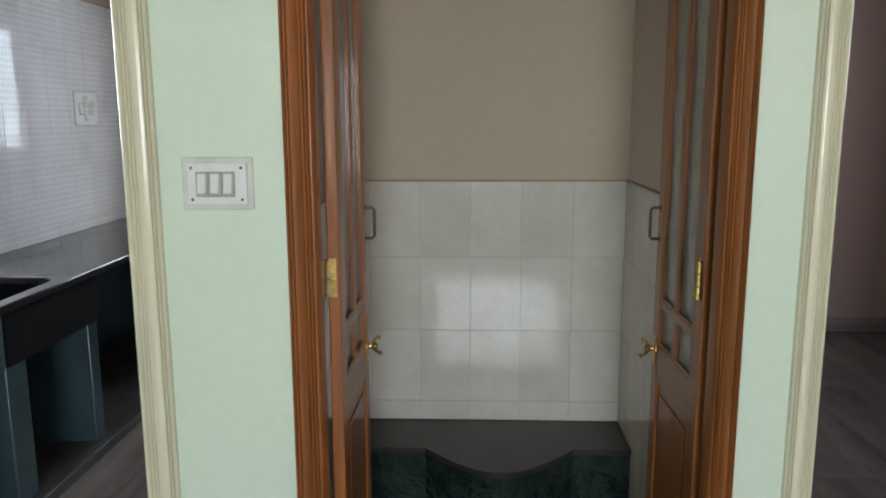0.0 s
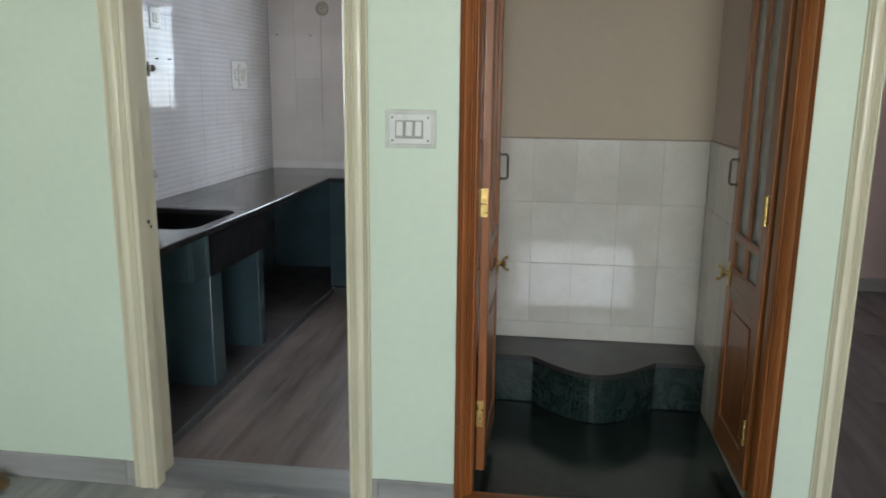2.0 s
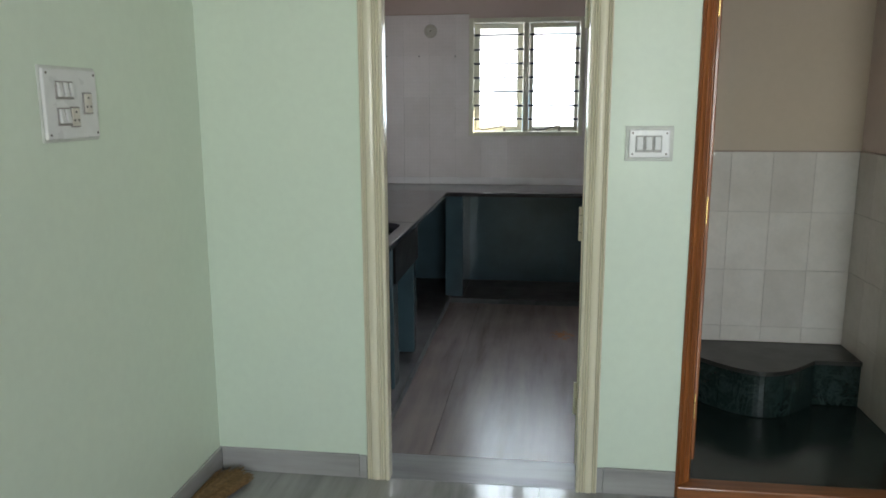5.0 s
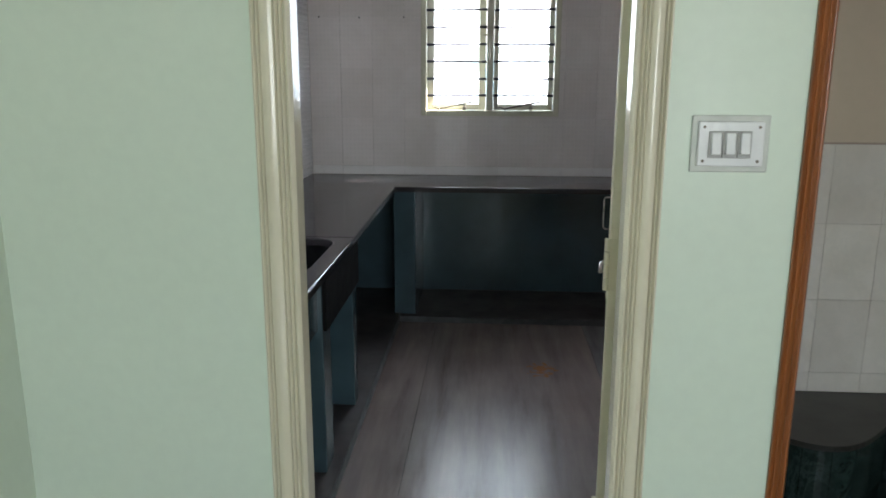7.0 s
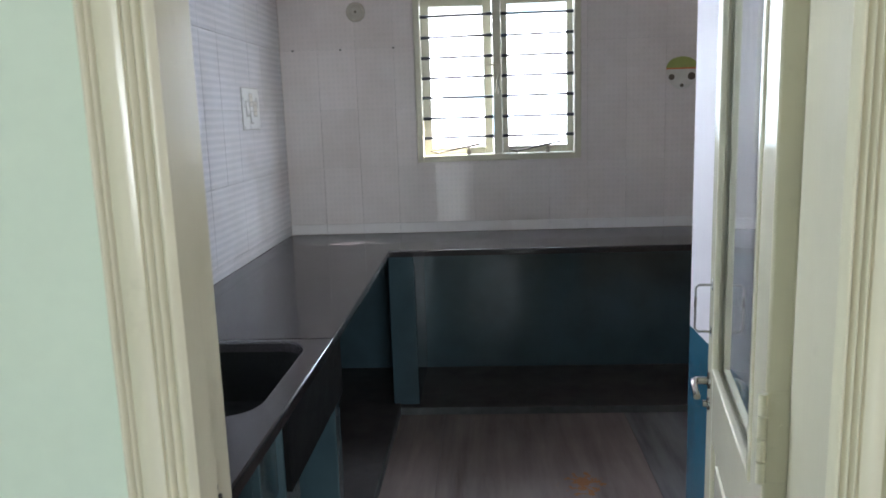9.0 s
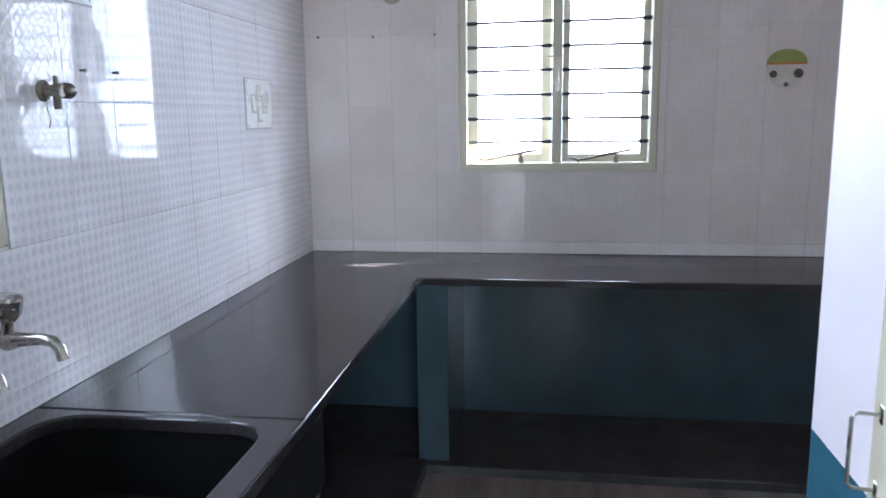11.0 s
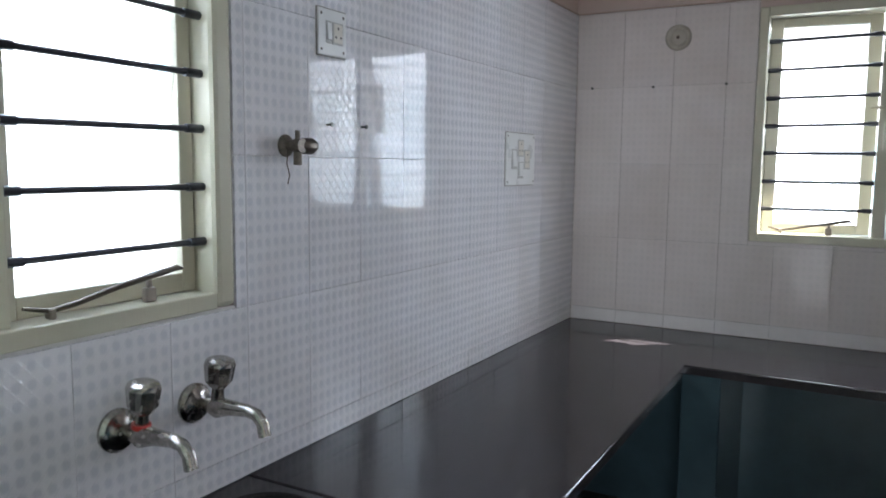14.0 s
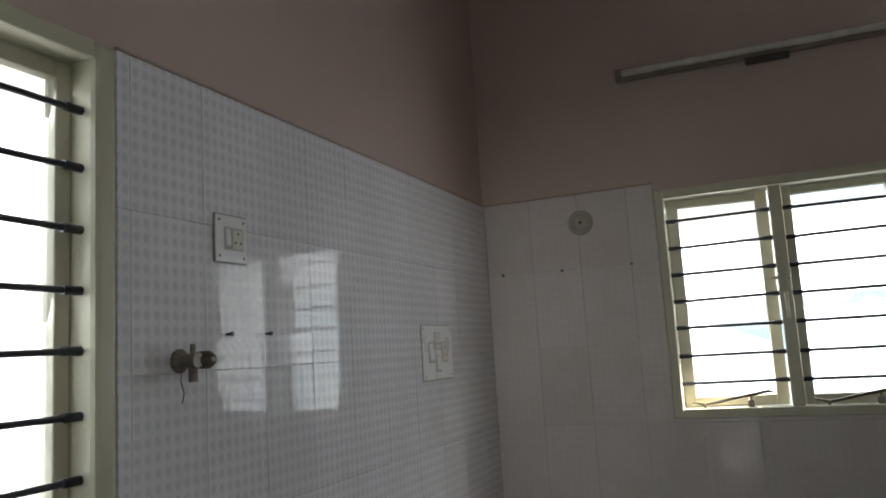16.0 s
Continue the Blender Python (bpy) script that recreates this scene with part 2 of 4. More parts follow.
def glowing_sky(name):
    """Bright hazy sky with pale blue gaps, far outside the windows."""
    n = Nodes(name)
    w = n.coords((0.5, 0.5, 0.9))
    f = n.noise(w, 0.9, 5, 0.6)
    c = n.ramp(f, [(0.40, (0.50, 0.80, 0.98)), (0.47, (0.85, 0.95, 1.0)), (0.52, (1.0, 0.99, 0.97))])
    n.link(c, n.b.inputs["Emission Color"])
    n.b.inputs["Emission Strength"].default_value = 0.22
    return n.done((0, 0, 0), 1.0)


def clear_glass(name, rough=0.02):
    n = Nodes(name)
    n.b.inputs["Transmission Weight"].default_value = 1.0
    n.b.inputs["IOR"].default_value = 1.45
    return n.done((0.93, 0.96, 0.95), rough)


# dado blue, darkened for the unlit walls and piers below the counter
TEAL = (0.046, 0.076, 0.090)
M_MINT = painted("mint_emulsion", (0.682, 0.770, 0.645), 0.40, 0.10, 0.04)
M_PINK = painted("beige_pink_emulsion", (0.74, 0.62, 0.57), 0.6)
M_BEIGE = painted("beige_emulsion", (0.54, 0.445, 0.335), 0.6)
M_ROSE = painted("rose_emulsion", (0.60, 0.46, 0.43), 0.6)
M_KIT = two_tone("kitchen_paint_unlit", TEAL, (0.50, 0.385, 0.34), 0.833)
# the same dado paint, brighter here because the partition stands in the light
M_STUB = two_tone("partition_paint_lit", (0.045, 0.15, 0.22), (0.78, 0.73, 0.77), 0.833)
M_TEAL = two_tone("teal_gloss_paint", TEAL, TEAL, 9.0)
M_EDGE = plain("grey_teal_edge", (0.055, 0.058, 0.060), 0.4, 0, 0.3, 20)
M_WHITE = painted("ceiling_white", (0.78, 0.77, 0.74), 0.7)
M_CREAM = enamel("cream_gloss", (0.72, 0.67, 0.515), 0.20)
M_WINCREAM = enamel("window_cream", (0.56, 0.53, 0.41), 0.35)
M_WOOD_Z = varnished("teak_upright", (0.29, 0.096, 0.025), 2)
M_WOOD_X = varnished("teak_across", (0.25, 0.09, 0.026), 0)
M_WOOD_Y = varnished("teak_rail", (0.25, 0.09, 0.026), 1)
M_FLOOR = marble("grey_marble", (0.36, 0.355, 0.35), (0.17, 0.17, 0.175), 1, 0.105)
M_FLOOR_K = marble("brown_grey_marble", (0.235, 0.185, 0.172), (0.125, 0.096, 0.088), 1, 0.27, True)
M_FLOOR_X = marble("grey_marble_cross", (0.33, 0.33, 0.34), (0.16, 0.16, 0.17), 0, 0.28)
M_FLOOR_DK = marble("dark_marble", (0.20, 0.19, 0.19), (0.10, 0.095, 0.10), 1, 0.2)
M_SKIRT = marble("skirting_marble", (0.40, 0.39, 0.38), (0.24, 0.24, 0.24), 0, 0.25)
M_SKIRT_Y = marble("skirting_marble_side", (0.36, 0.355, 0.35), (0.22, 0.22, 0.22), 1, 0.25)
M_COUNTER = granite("black_granite", (0.023, 0.020, 0.022), (0.040, 0.035, 0.037), 0.075)
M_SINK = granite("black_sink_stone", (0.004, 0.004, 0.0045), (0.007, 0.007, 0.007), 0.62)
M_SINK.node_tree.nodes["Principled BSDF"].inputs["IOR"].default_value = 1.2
M_COUNTER.node_tree.nodes["Principled BSDF"].inputs["IOR"].default_value = 1.40
M_GREEN = granite("green_marble", (0.009, 0.018, 0.016), (0.022, 0.035, 0.031), 0.16, 60, (0.035, 0.055, 0.05))
M_SHELF = granite("dark_shelf_stone", (0.022, 0.021, 0.018), (0.042, 0.041, 0.037), 0.3)
M_GROUT = plain("grout", (0.66, 0.64, 0.62), 0.8)
M_TRIM = plain("brown_tile_edge", (0.36, 0.28, 0.23), 0.6)
M_PLINTH = plain("dusty_brown_plinth", (0.044, 0.034, 0.033), 0.5, 0, 0.4, 9)
M_TILE_W = dotted_tile("dotted_tile_side", 1)
# back wall tiles: glaze darkened and warmed for the little light they get
M_TILE_N = dotted_tile("dotted_tile_back_dimmed", 0, 0.22, (0.83, 0.77, 0.73))
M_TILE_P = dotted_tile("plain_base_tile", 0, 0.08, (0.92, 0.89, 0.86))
M_TILE_S = flower_tile("sprig_tile")
M_PLASTIC = plain("white_plastic", (0.74, 0.74, 0.73), 0.3, 0, 0.03)
M_ROSEPLATE = plain("aged_ivory", (0.36, 0.32, 0.27), 0.45, 0, 0.15)
# the switch bezels' grey draws the shadow lines round the white rockers
M_GREYP = plain("grey_switch_bezel", (0.46, 0.45, 0.43), 0.4)
M_SWBEZEL = plain("shadow_grey_switch_bezel", (0.40, 0.39, 0.37), 0.4)
M_BEZEL = plain("dull_grey_bezel", (0.30, 0.28, 0.26), 0.5)
M_GRIME = plain("grimy_chrome", (0.22, 0.19, 0.16), 0.5, 0.6, 0.25, 120)
M_IVORY = plain("ivory_plastic", (0.66, 0.62, 0.55), 0.35, 0, 0.06)
M_GREYBOX = plain("grey_box_rim", (0.60, 0.62, 0.57), 0.5, 0, 0.1)
M_SLOT = plain("dark_slot", (0.03, 0.03, 0.03), 0.5)
M_STEEL = plain("steel", (0.34, 0.33, 0.32), 0.28, 1.0, 0.12, 60)
M_CHROME = plain("worn_chrome", (0.40, 0.375, 0.345), 0.22, 1.0, 0.3, 110)
M_BRASS = plain("brass", (0.52, 0.36, 0.13), 0.3, 1.0, 0.25, 90)
M_BRONZE = plain("dark_bronze", (0.12, 0.10, 0.08), 0.4, 0.8)
M_ROD = plain("painted_rod", (0.035, 0.037, 0.045), 0.4, 0.3)
M_GLASS = clear_glass("pane_glass")
M_SHEENGLASS = sheen_glass("painted_sheen_glass")
M_SKYCARD = glowing_sky("hazy_sky")
M_TUBE = plain("tube_glass", (0.60, 0.58, 0.54), 0.25)
M_BATTEN = plain("dusty_batten", (0.28, 0.24, 0.20), 0.55)
M_DARKBROWN = plain("brown_choke", (0.06, 0.045, 0.035), 0.5)
M_STRAW = plain("broom_straw", (0.22, 0.13, 0.055), 0.75, 0, 0.35, 80)
M_BLACKP = plain("black_plastic", (0.02, 0.02, 0.02), 0.35)
M_REDP = plain("red_plastic", (0.45, 0.03, 0.02), 0.35)
M_STKGREEN = plain("sticker_green", (0.27, 0.30, 0.08), 0.4)
M_STKORANGE = plain("sticker_orange", (0.55, 0.16, 0.05), 0.4)
M_STKWHITE = plain("sticker_white", (0.54, 0.51, 0.48), 0.4)
M_CONC = plain("outside_plaster", (0.62, 0.55, 0.48), 0.8)
M_GROUND = plain("outside_ground", (0.25, 0.22, 0.18), 0.9, 0, 0.2, 2)


# ---- mesh helpers ----
def part(name, bm, material, parent=None, label=""):
    bmesh.ops.recalc_face_normals(bm, faces=bm.faces)
    me = bpy.data.meshes.new(name)
    bm.to_mesh(me)
    bm.free()
    me.materials.append(material)
    ob = new(name, me)
    if parent is not None:
        ob.parent = parent
        ob.matrix_parent_inverse = parent.matrix_world.inverted()
    if label:
        ob["label"] = label
    return ob


def thing(name, at, label, category, group="", kind=""):
    e = new(name)
    e.empty_display_size = 0.05
    e.location = at
    e.matrix_world = Matrix.Translation(at)
    return tagged(e, label, category, group, kind)


def box(bm, a, b, bevel=0.0, seg=1, m=None):
    a, b = Vector(a), Vector(b)
    c, d = (a + b) / 2, b - a
    r = bmesh.ops.create_cube(bm, size=1.0, matrix=Matrix.Translation(c) @ Matrix.Diagonal((*d, 1)))
    vs = r["verts"]
    if bevel:
        es = list({e for v in vs for e in v.link_edges})
        out = bmesh.ops.bevel(bm, geom=es, offset=bevel, segments=seg, affect="EDGES", profile=0.5)
        vs = list({v for f in out["faces"] for v in f.verts} | {v for v in vs if v.is_valid})
        vs = connected(vs)
    if m is not None:
        bmesh.ops.transform(bm, matrix=m, verts=vs)
    return bm


def connected(seed):
    seen, todo = set(seed), list(seed)
    while todo:
        for e in todo.pop().link_edges:
            for v in e.verts:
                if v not in seen:
                    seen.add(v)
                    todo.append(v)
    return list(seen)


def boxed(a, b, bevel=0.0, seg=1, m=None):
    return box(bmesh.new(), a, b, bevel, seg, m)


def rod(bm, p, q, r, r2=None, seg=16):
    p, q = Vector(p), Vector(q)
    d = q - p
    m = Matrix.Translation((p + q) / 2) @ d.to_track_quat("Z", "Y").to_matrix().to_4x4()
    bmesh.ops.create_cone(bm, cap_ends=True, segments=seg, radius1=r, radius2=r if r2 is None else r2, depth=d.length, matrix=m)
    return bm


def sweep(bm, pts, r, seg=12):
    """A round tube along a run of points."""
    pts = [Vector(p) for p in pts]
    rs = r if isinstance(r, (list, tuple)) else [r] * len(pts)
    rings, side = [], None
    for i, p in enumerate(pts):
        d = (pts[min(i + 1, len(pts) - 1)] - pts[max(i - 1, 0)]).normalized()
        if side is None:
            side = d.orthogonal().normalized()
        side = (side - d * side.dot(d)).normalized()
        up = d.cross(side)
        rings.append([bm.verts.new(p + (side * math.cos(a) + up * math.sin(a)) * rs[i]) for a in (2 * math.pi * k / seg for k in range(seg))])
    for a, b in zip(rings, rings[1:]):
        for k in range(seg):
            bm.faces.new((a[k], a[(k + 1) % seg], b[(k + 1) % seg], b[k]))
    bm.faces.new(rings[0][::-1])
    bm.faces.new(rings[-1])
    return bm


def arc(center, r, a0, a1, n, u, v):
    c, u, v = Vector(center), Vector(u), Vector(v)
    return [c + u * r * math.cos(radians(a0 + (a1 - a0) * i / n)) + v * r * math.sin(radians(a0 + (a1 - a0) * i / n)) for i in range(n + 1)]


def lathe(bm, origin, axis, profile, seg=24):
    """Turns (distance along axis, radius) pairs round an axis."""
    o, d = Vector(origin), Vector(axis).normalized()
    s = d.orthogonal().normalized()
    u = d.cross(s)
    rings = [[bm.verts.new(o + d * h + (s * math.cos(a) + u * math.sin(a)) * r) for a in (2 * math.pi * k / seg for k in range(seg))] for h, r in profile]
    for a, b in zip(rings, rings[1:]):
        for k in range(seg):
            bm.faces.new((a[k], a[(k + 1) % seg], b[(k + 1) % seg], b[k]))
    bm.faces.new(rings[0][::-1])
    bm.faces.new(rings[-1])
    return bm


def prism(bm, pts, z0, z1):
    """A plan outline raised from z0 to z1."""
    lo = [bm.verts.new((x, y, z0)) for x, y in pts]
    hi = [bm.verts.new((x, y, z1)) for x, y in pts]
    n = len(pts)
    for i in range(n):
        bm.faces.new((lo[i], lo[(i + 1) % n], hi[(i + 1) % n], hi[i]))
    bm.faces.new(lo[::-1])
    bm.faces.new(hi)
    return bm


def soften(ob):
    for p in ob.data.polygons:
        p.use_smooth = True
    ob.data.set_sharp_from_angle(angle=radians(35))
    return ob


def with_holes(plane, a0, a1, z0, z1, d0, d1, holes):
    """A wall slab with rectangular openings. plane 'x': runs along x between depths d0, d1 in y; 'y': the other way."""
    bm = bmesh.new()
    cuts = sorted({a0, a1, *[h[0] for h in holes], *[h[1] for h in holes]})
    for p, q in zip(cuts, cuts[1:]):
        spans, z = [], z0
        for h in sorted((h for h in holes if h[0] < (p + q) / 2 < h[1]), key=lambda h: h[2]):
            if h[2] > z:
                spans.append((z, h[2]))
            z = h[3]
        if z < z1:
            spans.append((z, z1))
        for s, e in spans:
            if plane == "x":
                box(bm, (p, d0, s), (q, d1, e))
            else:
                box(bm, (d0, p, s), (d1, q, e))
    bmesh.ops.remove_doubles(bm, verts=bm.verts, dist=1e-5)
    return bm


def structure(name, bm, material, label, category):
    return tagged(part(name, bm, material), label, category, kind="structure")


# ---- walls, floors, ceiling ----
KD = (-1.590, -0.710, 0.0, 2.12)      # rough openings in the front wall
SD = (-0.392, 0.660, 0.0, 2.12)
RD = (0.795, 1.760, 0.0, 2.12)
NW = (-1.531, -0.634, 1.227, 2.135)   # kitchen windows
WW = (1.944, 2.926, 1.218, 2.165)
BD = (-0.45, 1.25, 0.82, 2.12)
structure("wall_front", with_holes("x", -2.37, HALL_E, 0, TOP, FRONT, FRONT_IN, [KD, SD, RD]), M_MINT, "mint green painted wall with three door openings", "wall")
structure("wall_hall_west", boxed((-2.37, HALL_S, 0), (HALL_W, FRONT, TOP)), M_MINT, "mint green painted side wall of the hall", "wall")
structure("wall_hall_south", with_holes("x", -2.37, HALL_E + 0.15, 0, TOP, HALL_S - 0.15, HALL_S, [BD]), M_MINT, "mint green wall with wide window opening", "wall")
structure("wall_east", boxed((HALL_E, HALL_S, 0), (HALL_E + 0.15, 5.25, TOP)), M_ROSE, "plain rose painted wall closing the house", "wall")
structure("wall_kitchen_west", with_holes("y", FRONT_IN, NORTH, 0, TOP, WEST - 0.13, WEST, [WW]), M_KIT, "kitchen wall, pinkish paint above teal gloss", "wall")
structure("wall_kitchen_north", with_holes("x", WEST - 0.13, 0.70, 0, TOP, NORTH, NORTH + 0.13, [NW]), M_KIT, "kitchen back wall, pinkish paint above teal gloss", "wall")
structure("wall_shrine_west", boxed((STUB, FRONT_IN, 0), (SHRINE_W, 3.037, TOP)), M_STUB, "partition, white above the kitchen dado coloured as lit", "wall")
structure("wall_shrine_north", boxed((SHRINE_W, SHRINE_N, 0), (SHRINE_E, 3.037, TOP)), M_BEIGE, "beige painted back wall of the niche", "wall")
structure("wall_shrine_east", boxed((SHRINE_E, FRONT_IN, 0), (0.756, NORTH, TOP)), M_PINK, "rose beige partition wall", "wall")
structure("wall_room_north", boxed((0.756, 5.12, 0), (HALL_E, 5.25, TOP)), M_ROSE, "rose painted far wall of the next room", "wall")
structure("ceiling", boxed((-2.45, HALL_S - 0.15, TOP), (HALL_E + 0.15, 5.25, TOP + 0.12)), M_WHITE, "plain white painted ceiling", "ceiling")

floor = structure("floor", boxed((-2.45, HALL_S - 1.5, -0.14), (HALL_E + 0.15, 5.25, -0.012)), M_GROUT, "streaked grey marble slab floor", "floor")
slab_meshes = {}


def slab(x0, y0, x1, y1, mat, top=0.0):
    g = 0.0008
    key = (round(x1 - x0, 3), round(y1 - y0, 3), mat.name)
    if key not in slab_meshes:
        bm = boxed((-(x1 - x0) / 2 + g, -(y1 - y0) / 2 + g, -0.0115), ((x1 - x0) / 2 - g, (y1 - y0) / 2 - g, 0), 0.0008)
        ob = part("slab", bm, mat, floor)
        slab_meshes[key] = ob.data
    else:
        ob = new("slab", slab_meshes[key])
        ob.parent = floor
    ob.matrix_world = Matrix.Translation(((x0 + x1) / 2, (y0 + y1) / 2, top))


def lay(x0, x1, y0, y1, sx, sy, mat):
    nx, ny = max(1, round((x1 - x0) / sx)), max(1, round((y1 - y0) / sy))
    for i in range(nx):
        for j in range(ny):
            slab(x0 + (x1 - x0) * i / nx, y0 + (y1 - y0) * j / ny, x0 + (x1 - x0) * (i + 1) / nx, y0 + (y1 - y0) * (j + 1) / ny, mat)


lay(HALL_W, HALL_E, HALL_S, FRONT - 0.0, 1.3, 1.5, M_FLOOR)
lay(-1.590, -0.710, FRONT, FRONT_IN + 0.06, 2, 2, M_FLOOR_X)
lay(0.795, 1.76, FRONT, FRONT_IN, 2, 2, M_FLOOR_X)
lay(WEST, -1.590, FRONT_IN, FRONT_IN + 0.06, 1, 1, M_FLOOR)
lay(-0.710, STUB, FRONT_IN, FRONT_IN + 0.06, 1, 1, M_FLOOR)
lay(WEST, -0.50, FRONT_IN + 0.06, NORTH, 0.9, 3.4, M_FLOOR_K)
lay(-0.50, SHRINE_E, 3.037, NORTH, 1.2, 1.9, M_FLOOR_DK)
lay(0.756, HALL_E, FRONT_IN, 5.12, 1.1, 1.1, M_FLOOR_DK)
lay(SHRINE_W, SHRINE_E, FRONT_IN, SHRINE_N, 3, 3, M_GREEN)
lay(-0.392, 0.660, FRONT, FRONT_IN, 3, 3, M_GREEN)

# skirting boards of cut marble
for x0, x1, h in ((HALL_W + 0.013, -1.634, 0.098), (-1.6325, -1.602, 0.096), (-0.700, -0.676, 0.101), (-0.6745, -0.406, 0.103)):
    structure("baseboard", boxed((x0, FRONT - 0.012, 0), (x1, FRONT, h), 0.002), M_SKIRT, "grey marble skirting piece along the front wall", "baseboard")
structure("baseboard", boxed((0.658, FRONT - 0.012, 0), (0.774, FRONT, 0.098), 0.002), M_SKIRT, "grey marble skirting beside the niche", "baseboard")
structure("baseboard", boxed((HALL_W, HALL_S, 0), (HALL_W + 0.012, FRONT, 0.098), 0.002), M_SKIRT_Y, "grey marble skirting along the side wall", "baseboard")
structure("baseboard", boxed((0.757, 5.108, 0), (HALL_E, 5.12, 0.10), 0.002), M_SKIRT, "grey marble skirting in the next room", "baseboard")


# two plugged screw holes high on the front wall
for x in (-0.585, -0.500):
    tagged(part("wall_plug", rod(bmesh.new(), (x, FRONT - 0.0015, 1.985), (x, FRONT + 0.004, 1.985), 0.0065, seg=14), M_GREYP), "small grey plugged screw hole in the mint wall", "wall plug", "wall plugs")


# ---- door frames ----
def casing_outline(x_out, x_in, y_face, y_back, proud=0.022, rebate=0.0, groove=0.20, fall=0.0):
    """Plan outline of a moulded frame: from its outer edge on the wall over rounded flutes to the deep jamb.
    fall: how far the moulded face slopes back into the opening."""
    w = x_in - x_out

    def at(u, h):
        return (x_out + w * u, y_face - proud * h + fall * u)
    pts = [(x_out, y_face + 0.004), at(0.0, 0.62)]
    # two beads, a broad band, two beads, an inner round, with quirks between
    for u0, u1, h0, lift in ((0.01, 0.10, 0.62, 0.22), (0.13, 0.20, 0.66, 0.20), (0.24, 0.56, 0.80, 0.16), (0.60, 0.68, 0.72, 0.20), (0.71, 0.79, 0.70, 0.18), (0.83, 0.97, 0.74, 0.24)):
        pts += [at(u0 + (u1 - u0) * i / 6, h0 + lift * math.sin(math.pi * i / 6)) for i in range(7)]
        if u1 < 0.9:
            pts.append(at(u1 + 0.015, h0 - groove))
    xr = x_in - math.copysign(rebate, w)
    pts.append(at(1.0, 0.62))
    if rebate:
        pts += [(x_in, y_face + fall + 0.042), (xr, y_face + fall + 0.046)]
    pts += [(xr, y_back), (x_out + w * 0.12, y_back), (x_out + w * 0.12, y_face + 0.004)]
    return pts


def door_frame(name, x0, x1, w0, w1, top, y_back, mat, label, sill=None, proud=0.022, rebate=0.0, fall=0.0):
    f = thing(name, ((x0 + x1) / 2, FRONT, 0), label, "door frame", kind="structure")
    soften(part("jamb", prism(bmesh.new(), casing_outline(x0 - w0, x0, FRONT, y_back, proud, rebate, 0.20, fall), 0.0, top), mat, f))
    soften(part("jamb", prism(bmesh.new(), casing_outline(x1 + w1, x1, FRONT, y_back, proud, rebate, 0.20, fall), 0.0, top), mat, f))
    bm = boxed((x0 - w0, FRONT - proud, top), (x1 + w1, FRONT, top + 0.09), 0.006, 2)
    box(bm, (x0 - w0 * 0.85, FRONT, top), (x1 + w1 * 0.85, y_back, top + 0.06))
    part("head", bm, mat, f)
    if sill:
        part("threshold", boxed((x0 - w0 + 0.004, FRONT - 0.018, 0.001), (x1 + w1 - 0.004, FRONT + 0.062, sill), 0.006, 2), M_WOOD_X, f, "varnished wooden threshold")
    return f


kd = door_frame("kitchen_door_frame", -1.510, -0.777, 0.089, 0.079, 2.05, FRONT_IN + 0.003, M_CREAM, "cream gloss painted moulded wooden door frame", rebate=0.030)
sd = door_frame("shrine_door_frame", -0.342, 0.610, 0.062, 0.046, 2.05, FRONT + 0.140, M_WOOD_Z, "varnished reddish brown moulded wooden door frame", sill=0.048, proud=0.014, rebate=0.028, fall=0.052)
rd = door_frame("side_door_frame", 0.842, 1.70, 0.066, 0.062, 2.05, FRONT_IN + 0.003, M_CREAM, "cream gloss painted frame of an open doorway")
bm = bmesh.new()
rod(bm, (-1.5415, 1.74, 0.985), (-1.5375, 1.74, 0.985), 0.008)
rod(bm, (-1.5415, 1.755, 0.965), (-1.5375, 1.755, 0.965), 0.006)
part("bolt_hole", bm, M_SLOT, kd, "small dark bolt holes")


# ---- door leaves ----
def hinge(parent, m, z, face, s, mat, h=0.10, edge=False):
    """A butt hinge: plate let into the leaf's face beside the jamb, knuckles in front of it."""
    bm = bmesh.new()
    lo, hi = sorted((face, face + s * 0.0018))
    box(bm, (0.003, lo, z), (0.034, hi, z + h), 0.0006, 1, m)
    if edge:
        lo, hi = sorted((face, face - s * 0.024))
        box(bm, (-0.0022, lo, z), (0.0, hi, z + h), 0.0006, 1, m)
    for k in range(3):
        rod(bm, m @ Vector((-0.004, face + s * 0.013, z + h * (k + 0.04) / 3)), m @ Vector((-0.004, face + s * 0.013, z + h * (k + 0.96) / 3)), 0.0095)
    for dz in (0.18, 0.5, 0.82):
        u = 0.011 if dz == 0.5 else 0.018
        rod(bm, m @ Vector((u, face + s * 0.0012, z + h * dz)), m @ Vector((u, face + s * 0.0028, z + h * dz)), 0.0032, seg=8)
    soften(part("hinge", bm, mat, parent))


def pull_handle(parent, m, u, z, face, mat, drop=0.10, out=0.035, r=0.0045):
    """A bent-wire pull on a leaf. m maps (along leaf, out of its face, z)."""
    s = 1 if face > 0 else -1
    pts = [(u, face, z), (u, face + s * out * 0.8, z), (u, face + s * out, z - 0.007), (u, face + s * out, z - drop + 0.007), (u, face + s * out * 0.8, z - drop), (u, face, z - drop)]
    bm = sweep(bmesh.new(), [m @ Vector(p) for p in pts], r)
    for zz in (z, z - drop):
        box(bm, (u - 0.008, min(face, face + s * 0.002), zz - 0.012), (u + 0.008, max(face, face + s * 0.002), zz + 0.012), 0.0008, 1, m)
    soften(part("pull_handle", bm, mat, parent))


LEAF = 0.032      # thickness of the niche's door leaves


